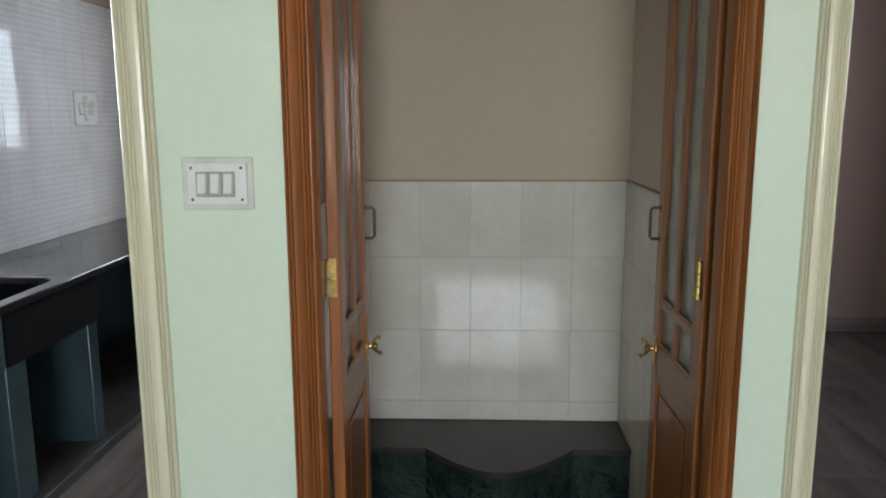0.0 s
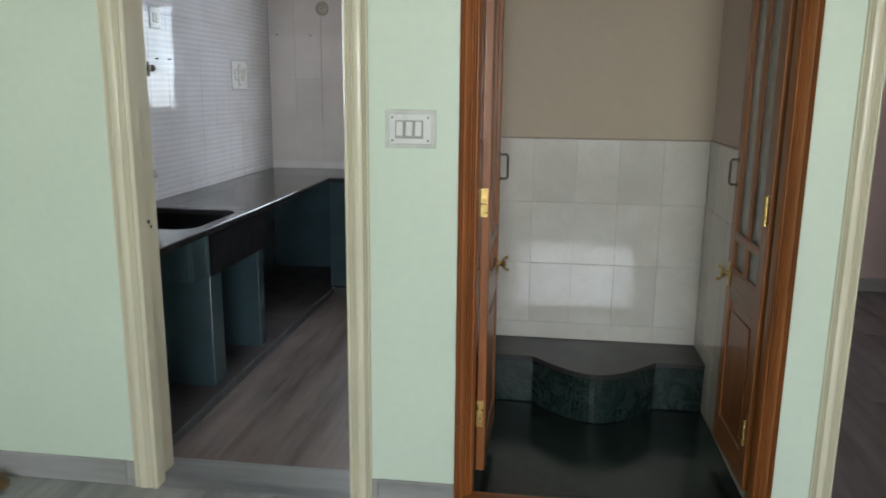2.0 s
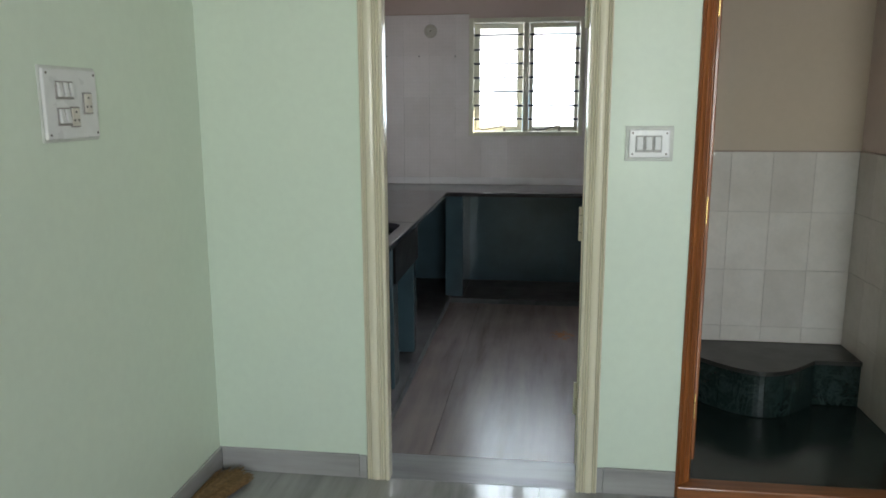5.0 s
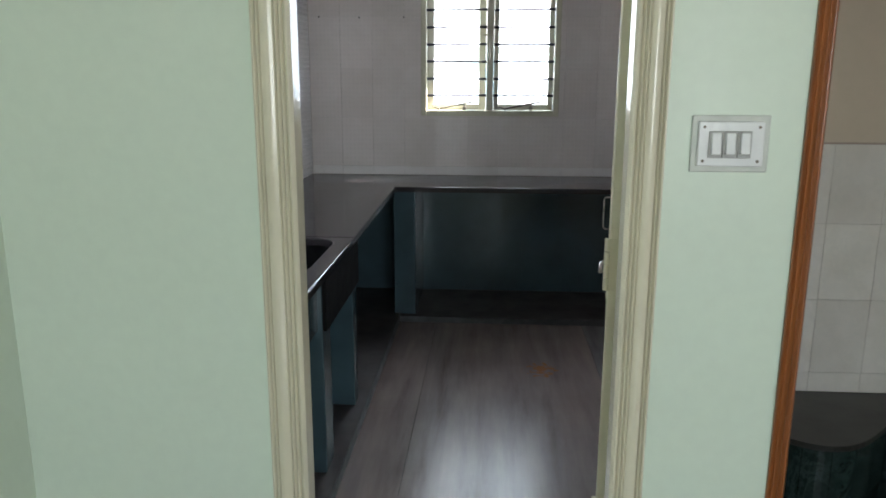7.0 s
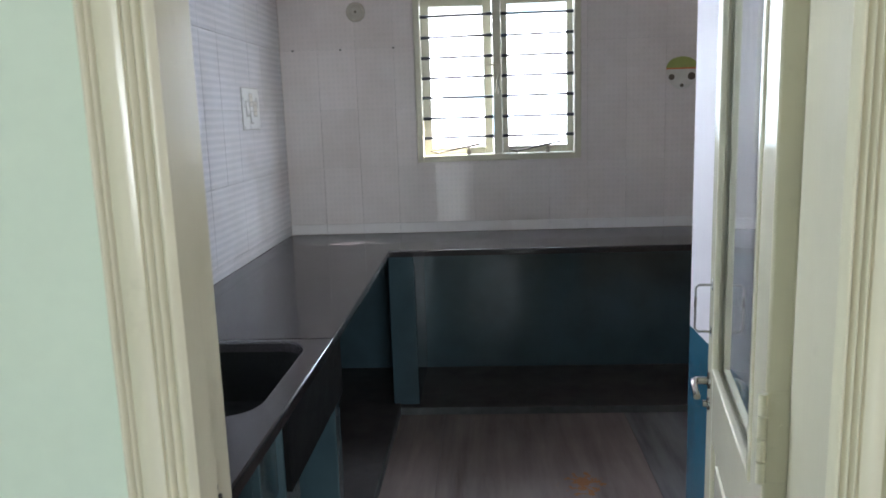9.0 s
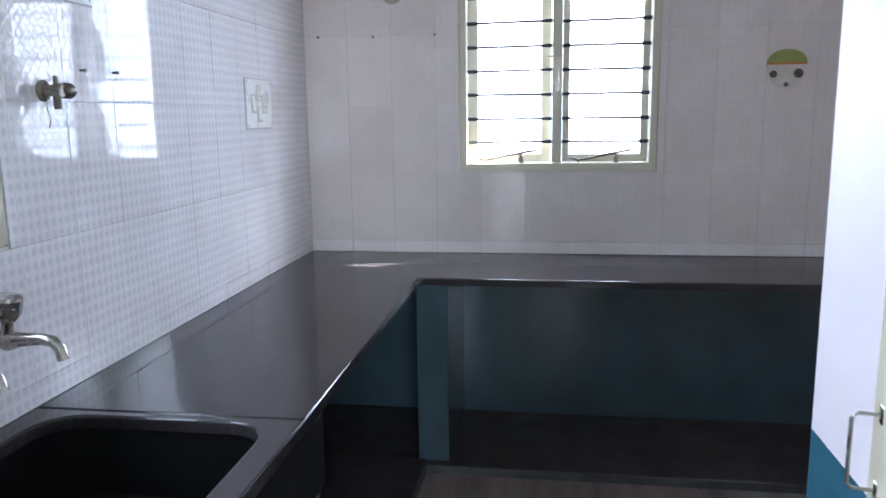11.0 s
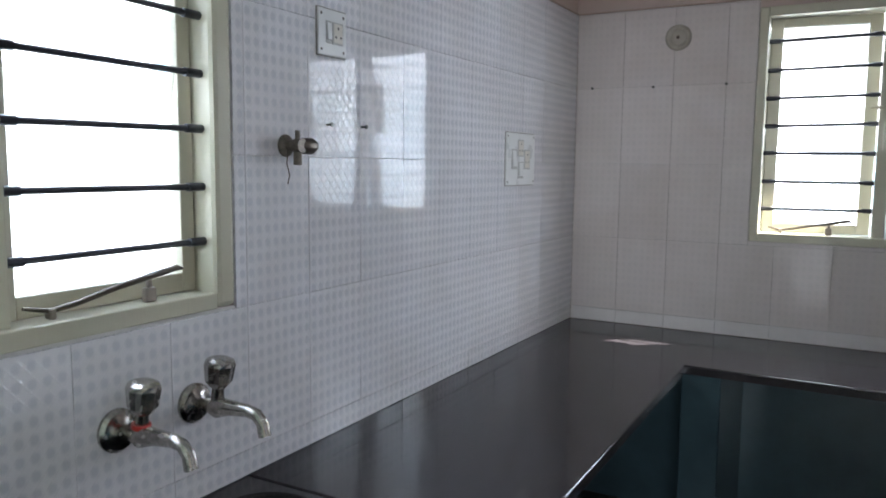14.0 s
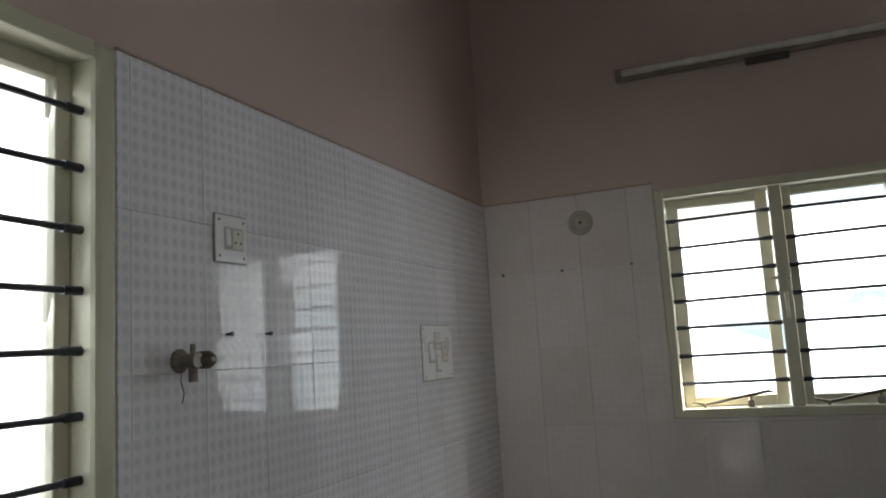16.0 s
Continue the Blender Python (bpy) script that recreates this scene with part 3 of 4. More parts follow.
def shrine_leaf(m, width, hand):
    """Glazed and panelled leaf: local u along its width from the hinge, v through its thickness, z up."""
    th = LEAF
    leaf = thing("shrine_door", m.translation, "open varnished brown wooden door with glass lights and lower panel", "door", "niche doors")
    z0, z1, st = 0.085, 2.04, 0.075
    zl, zr, zp = 0.80, 0.925, 0.20        # top of the lock rail, transom, bottom rail

    def bar(name, a, b, mat, bev=0.004):
        part(name, boxed(a, b, bev, 2, m), mat, leaf)
    bar("stile", (0, 0, z0), (st, th, z1), M_WOOD_Z)
    bar("stile", (width - st * 0.85, 0, z0), (width, th, z1), M_WOOD_Z)
    ui, uo = st, width - st * 0.85
    for a, b in ((z0, zp), (zl - 0.12, zl), (zr - 0.014, zr + 0.014), (z1 - 0.09, z1)):
        bar("rail", (ui - 0.003, 0.001, a), (uo + 0.003, th - 0.001, b), M_WOOD_Y)
    um = (ui + uo) / 2
    bar("glazing_bar", (um - 0.014, 0.002, zl - 0.002), (um + 0.014, th - 0.002, z1 - 0.088), M_WOOD_Z)
    # raised lower panel with a chamfered field
    bm = bmesh.new()
    box(bm, (ui - 0.004, 0.008, zp - 0.004), (uo + 0.004, th - 0.008, zl - 0.118), 0, 1, m)
    for v0, v1 in ((0.003, 0.009), (th - 0.009, th - 0.003)):
        box(bm, (ui + 0.030, v0, zp + 0.035), (uo - 0.030, v1, zl - 0.118 - 0.035), 0.0035, 2, m)
    part("panel", bm, M_WOOD_Z, leaf)
    for a, b in ((zl, zr - 0.014), (zr + 0.014, z1 - 0.09)):
        for p, q in ((ui, um - 0.014), (um + 0.014, uo)):
            g = part("pane", boxed((p - 0.003, th / 2 - 0.002, a - 0.003), (q + 0.003, th / 2 + 0.002, b + 0.003), 0, 1, m), M_SHEENGLASS, leaf, "clear glass light with a painted pale sheen")
            g.visible_shadow = False
            bm = bmesh.new()
            for v0, v1 in ((0.003, 0.009), (th - 0.009, th - 0.003)):
                box(bm, (p, v0, a), (p + 0.007, v1, b), 0, 1, m)
                box(bm, (q - 0.007, v0, a), (q, v1, b), 0, 1, m)
                box(bm, (p + 0.007, v0, a), (q - 0.007, v1, a + 0.007), 0, 1, m)
            part("bead", bm, M_WOOD_Z, leaf)
    for z in (0.26, 1.035, 1.78):
        hinge(leaf, m, z, th, 1, M_BRASS, edge=hand > 0)
    pull_handle(leaf, m, width - 0.028, 1.215, 0.0, M_BRONZE, 0.095, 0.03)
    pull_handle(leaf, m, width - 0.028, 1.215, th, M_BRONZE, 0.095, 0.03)
    # turned brass knob latch near the free edge
    for face, s in ((0.0, -1), (th, 1)):
        u, z = width - 0.032, 0.775
        bm = bmesh.new()
        o = m @ Vector((u, face, z))
        ax = (m.to_3x3() @ Vector((0, s, 0))).normalized()
        lathe(bm, o, ax, [(0, 0.022), (0.004, 0.021), (0.006, 0.010), (0.016, 0.008), (0.021, 0.013), (0.029, 0.013), (0.034, 0.007), (0.035, 0.001)], 20)
        # crossed turn-buttons with ball ends
        for dz, du, out in ((0.026, 0.008, 0.036), (-0.026, 0.010, 0.040), (0.004, -0.020, 0.030)):
            tip = m @ Vector((u + du, face + s * out, z + dz))
            sweep(bm, [m @ Vector((u, face + s * 0.020, z + dz * 0.2)), m @ Vector((u + du * 0.6, face + s * out * 0.75, z + dz * 0.8)), tip], [0.007, 0.005, 0.004], 10)
            bmesh.ops.create_icosphere(bm, subdivisions=2, radius=0.0075, matrix=Matrix.Translation(tip))
        box(bm, (u - 0.016, min(face, face + s * 0.003), z - 0.050), (u + 0.016, max(face, face + s * 0.003), z + 0.045), 0.001, 1, m)
        soften(part("door_latch", bm, M_BRASS, leaf, "polished brass latch"))
    return leaf


def leaf_frame(hx, hy, tx, ty):
    """u from hinge to free edge, v to its left, z up."""
    u = Vector((tx - hx, ty - hy, 0)).normalized()
    v = Vector((-u.y, u.x, 0))
    m = Matrix.Identity(4)
    for i in range(3):
        m[i][0], m[i][1], m[i][2], m[i][3] = u[i], v[i], (0, 0, 1)[i], (hx, hy, 0)[i]
    return m


shrine_leaf(leaf_frame(-0.309, 1.778, -0.303, 2.230), 0.452, 1)
# the other leaf hangs mirrored: its v runs into the room behind it
mr = leaf_frame(0.604, 1.776, 0.597, 2.228)
shrine_leaf(mr @ Matrix.Translation((0, -LEAF, 0)), 0.452, -1)


def kitchen_leaf(m, width):
    th = 0.034
    leaf = thing("kitchen_door", m.translation, "open cream gloss painted half-glazed wooden kitchen door", "door")
    z0, z1, st = 0.012, 2.04, 0.10
    zm = 0.90

    def bar(name, a, b):
        part(name, boxed(a, b, 0.004, 2, m), M_CREAM, leaf)
    bar("stile", (0, 0, z0), (st, th, z1))
    bar("stile", (width - st, 0, z0), (width, th, z1))
    for a, b in ((z0, 0.20), (zm - 0.16, zm), (z1 - 0.10, z1)):
        bar("rail", (st - 0.003, 0.001, a), (width - st + 0.003, th - 0.001, b))
    bm = bmesh.new()
    box(bm, (st - 0.004, 0.011, 0.196), (width - st + 0.004, th - 0.011, zm - 0.157), 0, 1, m)
    for v0, v1 in ((0.005, 0.012), (th - 0.012, th - 0.005)):
        box(bm, (st + 0.04, v0, 0.24), (width - st - 0.04, v1, zm - 0.20), 0.003, 2, m)
    part("panel", bm, M_CREAM, leaf)
    g = part("pane", boxed((st - 0.004, th / 2 - 0.002, zm - 0.004), (width - st + 0.004, th / 2 + 0.002, z1 - 0.096), 0, 1, m), M_GLASS, leaf, "clear glass pane")
    g.visible_shadow = False
    bm = bmesh.new()
    for v0, v1 in ((-0.004, 0.010), (th - 0.010, th + 0.004)):
        box(bm, (st, v0, zm), (st + 0.014, v1, z1 - 0.1), 0.002, 1, m)
        box(bm, (width - st - 0.014, v0, zm), (width - st, v1, z1 - 0.1), 0.002, 1, m)
        box(bm, (st + 0.014, v0, zm), (width - st - 0.014, v1, zm + 0.014), 0.002, 1, m)
    part("bead", bm, M_CREAM, leaf)
    for z in (0.24, 0.953, 1.75):
        bm = bmesh.new()
        box(bm, (-0.0025, 0.002, z), (0.0, th - 0.002, z + 0.135), 0.001, 1, m)
        for k in range(4):
            rod(bm, m @ Vector((-0.006, th + 0.004, z + 0.135 * (k + 0.04) / 4)), m @ Vector((-0.006, th + 0.004, z + 0.135 * (k + 0.96) / 4)), 0.007)
        for k in range(4):
            rod(bm, m @ Vector((-0.004, 0.011 + 0.009 * (k % 2), z + 0.018 + 0.033 * k)), m @ Vector((-0.002, 0.011 + 0.009 * (k % 2), z + 0.018 + 0.033 * k)), 0.004, seg=10)
        soften(part("hinge", bm, M_CREAM, leaf, "hinge painted over in cream"))
    pull_handle(leaf, m, width - 0.05, 1.088, th, M_STEEL, 0.108, 0.036, 0.0028)
    pull_handle(leaf, m, width - 0.05, 1.088, 0.0, M_STEEL, 0.108, 0.036, 0.0028)
    bm = bmesh.new()
    u, z = width - 0.045, 0.862
    lathe(bm, m @ Vector((u, th, z)), (m.to_3x3() @ Vector((0, 1, 0))), [(0, 0.020), (0.004, 0.019), (0.006, 0.009), (0.030, 0.009), (0.034, 0.006)], 20)
    sweep(bm, [m @ Vector(p) for p in ((u, th + 0.028, z), (u - 0.01, th + 0.036, z), (u - 0.045, th + 0.036, z - 0.004), (u - 0.075, th + 0.034, z - 0.012))], [0.008, 0.008, 0.007, 0.008])
    lathe(bm, m @ Vector((u, th, z - 0.055)), (m.to_3x3() @ Vector((0, 1, 0))), [(0, 0.016), (0.004, 0.015), (0.006, 0.008), (0.014, 0.008)], 20)
    soften(part("lever_lock", bm, M_CHROME, leaf, "worn chrome lever and lock"))
    return leaf


kitchen_leaf(leaf_frame(-0.742, 1.812, -0.614, 2.520), 0.715)


# ---- windows ----
def window(name, m, w, z0, z1, label, ajar=0.0, first=0.130, pitch=0.1085, stile=0.032, side=0.032, rv=0.026, fr=0.042, soft_edge=0.003):
    """Two sashes with horizontal rods. Local u along the wall, v outward from the inner face, z up; w wide."""
    win = thing(name, m @ Vector((w / 2, 0, z0)), label, "window", kind="structure")

    def bar(nm, a, b, mat=M_WINCREAM, par=win, bev=0.003):
        return part(nm, boxed(a, b, bev, 2, m), mat, par)
    bar("window_frame", (0.0, -0.010, z0), (fr, 0.110, z1), bev=soft_edge)
    bar("window_frame", (w - fr, -0.010, z0), (w, 0.110, z1), bev=soft_edge)
    bar("window_frame", (fr, -0.010, z1 - 0.036), (w - fr, 0.110, z1))
    bar("window_sill", (fr, -0.010, z0), (w - fr, 0.110, z0 + 0.034))
    c = w / 2
    bar("mullion", (c - 0.023, 0.008, z0 + 0.034), (c + 0.023, 0.062, z1 - 0.036))
    for k, (a, b) in enumerate(((fr + 0.002, c - 0.025), (c + 0.025, w - fr - 0.002))):
        s0, s1 = (side, 0.045) if k == 0 else (0.032, stile)
        # the first sash may stand a little open, swung outward on its outer stile
        sm = m @ Matrix.Translation((a, 0.050, 0)) @ pose(0, 0, 0, 0, 0, ajar if k == 0 else 0) @ Matrix.Translation((-a, -0.050, 0))
        sash = part("sash", boxed((a, 0.050, z0 + 0.036), (a + s0, 0.082, z1 - 0.038), 0.002, 1, sm), M_WINCREAM, win)
        part("stile", boxed((b - s1, 0.050, z0 + 0.036), (b, 0.082, z1 - 0.038), 0.002, 1, sm), M_WINCREAM, sash)
        part("rail", boxed((a + s0, 0.051, z0 + 0.036), (b - s1, 0.081, z0 + 0.074), 0.002, 1, sm), M_WINCREAM, sash)
        part("rail", boxed((a + s0, 0.051, z1 - 0.072), (b - s1, 0.081, z1 - 0.038), 0.002, 1, sm), M_WINCREAM, sash)
        g = part("pane", boxed((a + s0 - 0.003, 0.068, z0 + 0.071), (b - s1 + 0.003, 0.071, z1 - 0.069), 0, 1, sm), M_GLASS, sash, "clear glass pane")
        g.visible_shadow = False
        # casement stay: bent flat bar lying from its pin to a forked bracket, paint splashed
        bm = bmesh.new()
        run = [(a + 0.030, 0.030, z0 + 0.058), (a + 0.075, 0.026, z0 + 0.047), (a + 0.12, 0.022, z0 + 0.054), (a + 0.20, 0.018, z0 + 0.072), (b - 0.075, 0.020, z0 + 0.092), (b - 0.058, 0.024, z0 + 0.088)]
        sweep(bm, [m @ Vector(p) for p in run], [0.003, 0.005, 0.0055, 0.006, 0.0065, 0.003], 8)
        soften(part("window_stay", bm, M_BRONZE, win, "dark iron casement stay"))
        bm = boxed((b - 0.152, 0.014, z0 + 0.034), (b - 0.128, 0.030, z0 + 0.062), 0.004, 2, m)
        rod(bm, m @ Vector((b - 0.140, 0.022, z0 + 0.058)), m @ Vector((b - 0.140, 0.022, z0 + 0.086)), 0.0055, seg=10)
        box(bm, (a + 0.070, 0.018, z0 + 0.034), (a + 0.082, 0.036, z0 + 0.052), 0.002, 1, m)
        soften(part("stay_bracket", bm, M_BATTEN, win, "dirty cream stay bracket"))
    for k in range(7):
        z = z0 + first + pitch * k + random.uniform(-0.002, 0.002)
        for a, b in ((fr - 0.006, c - 0.012), (c + 0.012, w - fr + 0.006)):
            tilt = random.uniform(-0.0025, 0.0025)
            bm = rod(bmesh.new(), m @ Vector((a, rv, z - tilt)), m @ Vector((b, rv, z + tilt)), 0.0062)
            for p, q, e in ((a, a + 0.045, -tilt), (b - 0.045, b, tilt)):
                rod(bm, m @ Vector((p, rv, z + e)), m @ Vector((q, rv, z + e)), 0.0088)
            soften(part("grille_rod", bm, M_ROD, win, "dark painted iron rod"))
    # tower bolt on the mullion
    bm = bmesh.new()
    box(bm, (c - 0.018, -0.008, z0 + 0.50), (c + 0.018, 0.0, z0 + 0.53), 0.002, 1, m)
    rod(bm, m @ Vector((c - 0.05, -0.006, z0 + 0.515)), m @ Vector((c + 0.02, -0.006, z0 + 0.515)), 0.006)
    rod(bm, m @ Vector((c, -0.004, z0 + 0.36)), m @ Vector((c, -0.004, z0 + 0.46)), 0.006)
    soften(part("bolt", bm, M_WINCREAM, win, "bolt painted over in cream"))
    return win


mn = Matrix(((1, 0, 0, NW[0]), (0, 1, 0, NORTH), (0, 0, 1, 0), (0, 0, 0, 1)))
window("window_1", mn, NW[1] - NW[0], NW[2], NW[3], "cream painted two-sash window with dark horizontal rods", 6.6, side=0.045, fr=0.036, soft_edge=0.006)
mw = Matrix(((0, -1, 0, WEST), (1, 0, 0, WW[0]), (0, 0, 1, 0), (0, 0, 0, 1)))
window("window_2", mw, WW[1] - WW[0], WW[2], WW[3], "cream painted side window with dark horizontal rods", 0.0, 0.136, 0.113, stile=0.034, fr=0.052, soft_edge=0.012)

# ---- kitchen counter ----
base = thing("kitchen_counter_base", (-1.9, 3.3, 0), "teal painted masonry piers under the kitchen counter", "counter")
bm = boxed((WEST + 0.002, FRONT_IN + 0.002, 0.001), (-1.614, CY + 0.02, 0.048), 0.003)
part("plinth", bm, M_PLINTH, base)
part("plinth", boxed((WEST + 0.002, CY - 0.030, 0.001), (SHRINE_E - 0.002, NORTH - 0.002, 0.040), 0.003), M_PLINTH, base)
part("plinth_edge", boxed((-1.6145, FRONT_IN + 0.002, 0.002), (-1.6095, CY - 0.031, 0.047), 0.001), M_EDGE, base, "grey teal painted plinth edge")
part("plinth_edge", boxed((-1.6140, CY - 0.0345, 0.002), (SHRINE_E - 0.002, CY - 0.0300, 0.039), 0.001), M_EDGE, base, "grey teal painted plinth edge")
# the pier below the sink's end: low block, front cheek and a panel closing the bowl's end
bm = boxed((WEST + 0.003, 2.462, 0.048), (-1.655, 2.590, 0.598), 0.005, 2)
box(bm, (-1.690, 2.462, 0.590), (-1.655, 2.590, COUNTER - 0.0305), 0.003, 1)
box(bm, (WEST + 0.003, 2.330, 0.598), (-1.690, 2.350, COUNTER - 0.0305), 0.003, 1)
box(bm, (-1.692, 2.330, 0.598), (-1.672, 2.464, COUNTER - 0.0305), 0.003, 1)
part("pier", bm, M_TEAL, base)
part("pier", boxed((WEST + 0.003, 3.055, 0.048), (-1.655, 3.135, COUNTER - 0.0305), 0.005, 2), M_TEAL, base)
part("pier", boxed((-1.648, CY + 0.006, 0.041), (-1.518, NORTH - 0.003, COUNTER - 0.0305), 0.005, 2), M_TEAL, base)

worktop = thing("worktop", (-1.9, 3.3, COUNTER), "polished black granite worktop with a wall sink cut-out", "worktop")
SINK = (-2.205, -1.690, 2.36, 2.925)


def worktop_slab(outline, hole=None):
    bm = bmesh.new()
    if hole is None:
        prism(bm, outline, COUNTER - 0.030, COUNTER)
    else:
        n = len(hole)
        ring = []
        x0, x1, y0, y1 = outline
        for (hx, hy) in hole:
            cx, cy = (SINK[0] + SINK[1]) / 2, (SINK[2] + SINK[3]) / 2
            dx, dy = hx - cx, hy - cy
            s = min(((x1 if dx > 0 else x0) - cx) / dx if abs(dx) > 1e-6 else 1e9, ((y1 if dy > 0 else y0) - cy) / dy if abs(dy) > 1e-6 else 1e9)
            ring.append((cx + dx * s, cy + dy * s))
        for corner in ((x0, y0), (x0, y1), (x1, y0), (x1, y1)):
            i = min(range(n), key=lambda k: (ring[k][0] - corner[0]) ** 2 + (ring[k][1] - corner[1]) ** 2)
            ring[i] = corner
        layers = []
        for z in (COUNTER - 0.030, COUNTER):
            layers.append(([bm.verts.new((*p, z)) for p in ring], [bm.verts.new((*p, z)) for p in hole]))
        (o0, h0), (o1, h1) = layers
        for i in range(n):
            j = (i + 1) % n
            bm.faces.new((o1[i], o1[j], h1[j], h1[i]))
            bm.faces.new((o0[j], o0[i], h0[i], h0[j]))
            bm.faces.new((o0[i], o0[j], o1[j], o1[i]))
            bm.faces.new((h0[j], h0[i], h1[i], h1[j]))
    bmesh.ops.recalc_face_normals(bm, faces=bm.faces)
    es = [e for e in bm.edges if len(e.link_faces) == 2 and e.calc_face_angle(0) > 1.0 and all(v.co.z > COUNTER - 0.01 for v in e.verts)]
    bmesh.ops.bevel(bm, geom=es, offset=0.006, segments=3, affect="EDGES", profile=0.5)
    return bm


def rounded(x0, x1, y0, y1, r, n=7):
    pts = []
    for cx, cy, a in ((x1 - r, y1 - r, 0), (x0 + r, y1 - r, 90), (x0 + r, y0 + r, 180), (x1 - r, y0 + r, 270)):
        pts += [(cx + r * math.cos(radians(a + 90 * i / n)), cy + r * math.sin(radians(a + 90 * i / n))) for i in range(n + 1)]
    return pts


hole = rounded(*SINK, 0.095)
part("slab", worktop_slab((WEST + 0.004, CX + 0.010, FRONT_IN + 0.002, 2.954), hole), M_COUNTER, worktop)
part("slab", worktop_slab([(WEST + 0.004, 2.9555), (CX + 0.0098, 2.9555), (CX - 0.005, CY), (SHRINE_E - 0.003, CY), (SHRINE_E - 0.003, NORTH - 0.004), (WEST + 0.004, NORTH - 0.004)]), M_COUNTER, worktop)

sink = thing("sink", (-1.95, 2.64, 0.62), "black stone sink bowl under the worktop", "sink")
bm = bmesh.new()
rings = []
for z, inset in ((COUNTER - 0.031, -0.006), (COUNTER - 0.10, 0.0), (0.655, 0.012), (0.640, 0.035)):
    rings.append([bm.verts.new((x, y, z)) for x, y in rounded(SINK[0] + inset, SINK[1] - inset, SINK[2] + inset, SINK[3] - inset, 0.09)])
for a, b in zip(rings, rings[1:]):
    for k in range(len(a)):
        bm.faces.new((a[k], a[(k + 1) % len(a)], b[(k + 1) % len(a)], b[k]))
bm.faces.new(rings[-1])
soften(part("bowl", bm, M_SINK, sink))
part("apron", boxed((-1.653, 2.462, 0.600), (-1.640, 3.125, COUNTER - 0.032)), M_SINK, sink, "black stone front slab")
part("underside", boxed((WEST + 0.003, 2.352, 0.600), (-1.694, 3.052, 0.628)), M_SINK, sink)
bm = bmesh.new()
lathe(bm, (-1.95, 2.64, 0.6405), (0, 0, 1), [(0, 0.042), (0.003, 0.040), (0.003, 0.028), (0.001, 0.027)], 24)
soften(part("drain", bm, M_STEEL, sink, "steel drain ring"))


# ---- taps, valve, nails ----
def bib_tap(at, label, seal=False):
    x, y, z = at
    t = thing("sink_tap", at, label, "tap", "wall taps over the sink")
    bm = lathe(bmesh.new(), at, (1, 0, 0), [(0.0, 0.040), (0.006, 0.040), (0.013, 0.034), (0.016, 0.020), (0.020, 0.014)])
    soften(part("wall_flange", bm, M_CHROME, t))
    bm = sweep(bmesh.new(), [(x + 0.016, y, z), (x + 0.05, y, z), (x + 0.066, y, z + 0.002), (x + 0.10, y, z + 0.006), (x + 0.145, y, z + 0.008), (x + 0.168, y, z + 0.004), (x + 0.182, y, z - 0.010), (x + 0.188, y, z - 0.034)],
               [0.013, 0.014, 0.021, 0.015, 0.012, 0.012, 0.012, 0.0125], 18)
    soften(part("spout", bm, M_CHROME, t))
    bm = lathe(bmesh.new(), (x + 0.066, y, z + 0.012), (0.12, 0, 1), [(0, 0.014), (0.03, 0.011), (0.034, 0.013)])
    soften(part("stem", bm, M_CHROME, t))
    bm = bmesh.new()
    prof = [(0.0, 0.017), (0.012, 0.026), (0.045, 0.030), (0.054, 0.027), (0.058, 0.018), (0.0585, 0.001)]
    o, d = Vector((x + 0.070, y, z + 0.044)), Vector((0.12, 0, 1)).normalized()
    s = d.orthogonal().normalized()
    u = d.cross(s)
    rg = [[bm.verts.new(o + d * h + (s * math.cos(a) + u * math.sin(a)) * r * (1 - 0.09 * (k % 2 if h < 0.05 else 0))) for k, a in enumerate(2 * math.pi * i / 16 for i in range(16))] for h, r in prof]
    for a, b in zip(rg, rg[1:]):
        for k in range(16):
            bm.faces.new((a[k], a[(k + 1) % 16], b[(k + 1) % 16], b[k]))
    bm.faces.new(rg[0][::-1])
    bm.faces.new(rg[-1])
    part("knob", bm, M_CHROME, t, "fluted chrome knob")
    if seal:
        soften(part("thread_seal", lathe(bmesh.new(), (x + 0.066, y, z + 0.016), (0.12, 0, 1), [(0, 0.0165), (0.004, 0.0175), (0.009, 0.0165)]), M_REDP, t, "red thread seal"))
    return t


TILE_F = WEST + 0.0085     # glaze face of the side wall tiles
bib_tap((TILE_F, 2.804, 1.040), "worn chrome wall tap with fluted knob above the sink")
bib_tap((TILE_F, 2.627, 1.038), "worn chrome wall tap with red thread seal at its stem", True)

v = thing("angle_valve", (TILE_F, 3.086, 1.555), "grimy small chrome angle valve on the wall tiles", "valve")
bm = lathe(bmesh.new(), (TILE_F, 3.086, 1.555), (1, 0, 0), [(0, 0.025), (0.004, 0.025), (0.010, 0.020), (0.012, 0.013), (0.03, 0.013), (0.031, 0.016), (0.050, 0.016)])
soften(part("body", bm, M_GRIME, v))
soften(part("knob", lathe(bmesh.new(), (TILE_F + 0.038, 3.092, 1.555), (0, 1, 0), [(0, 0.013), (0.01, 0.018), (0.036, 0.019), (0.050, 0.012), (0.053, 0.004)]), M_BRONZE, v, "dark brown knob"))
bm = rod(bmesh.new(), (TILE_F + 0.036, 3.086, 1.560), (TILE_F + 0.036, 3.086, 1.588), 0.0055)
rod(bm, (TILE_F + 0.036, 3.086, 1.512), (TILE_F + 0.036, 3.086, 1.552), 0.0095)
soften(part("outlet", bm, M_GRIME, v))
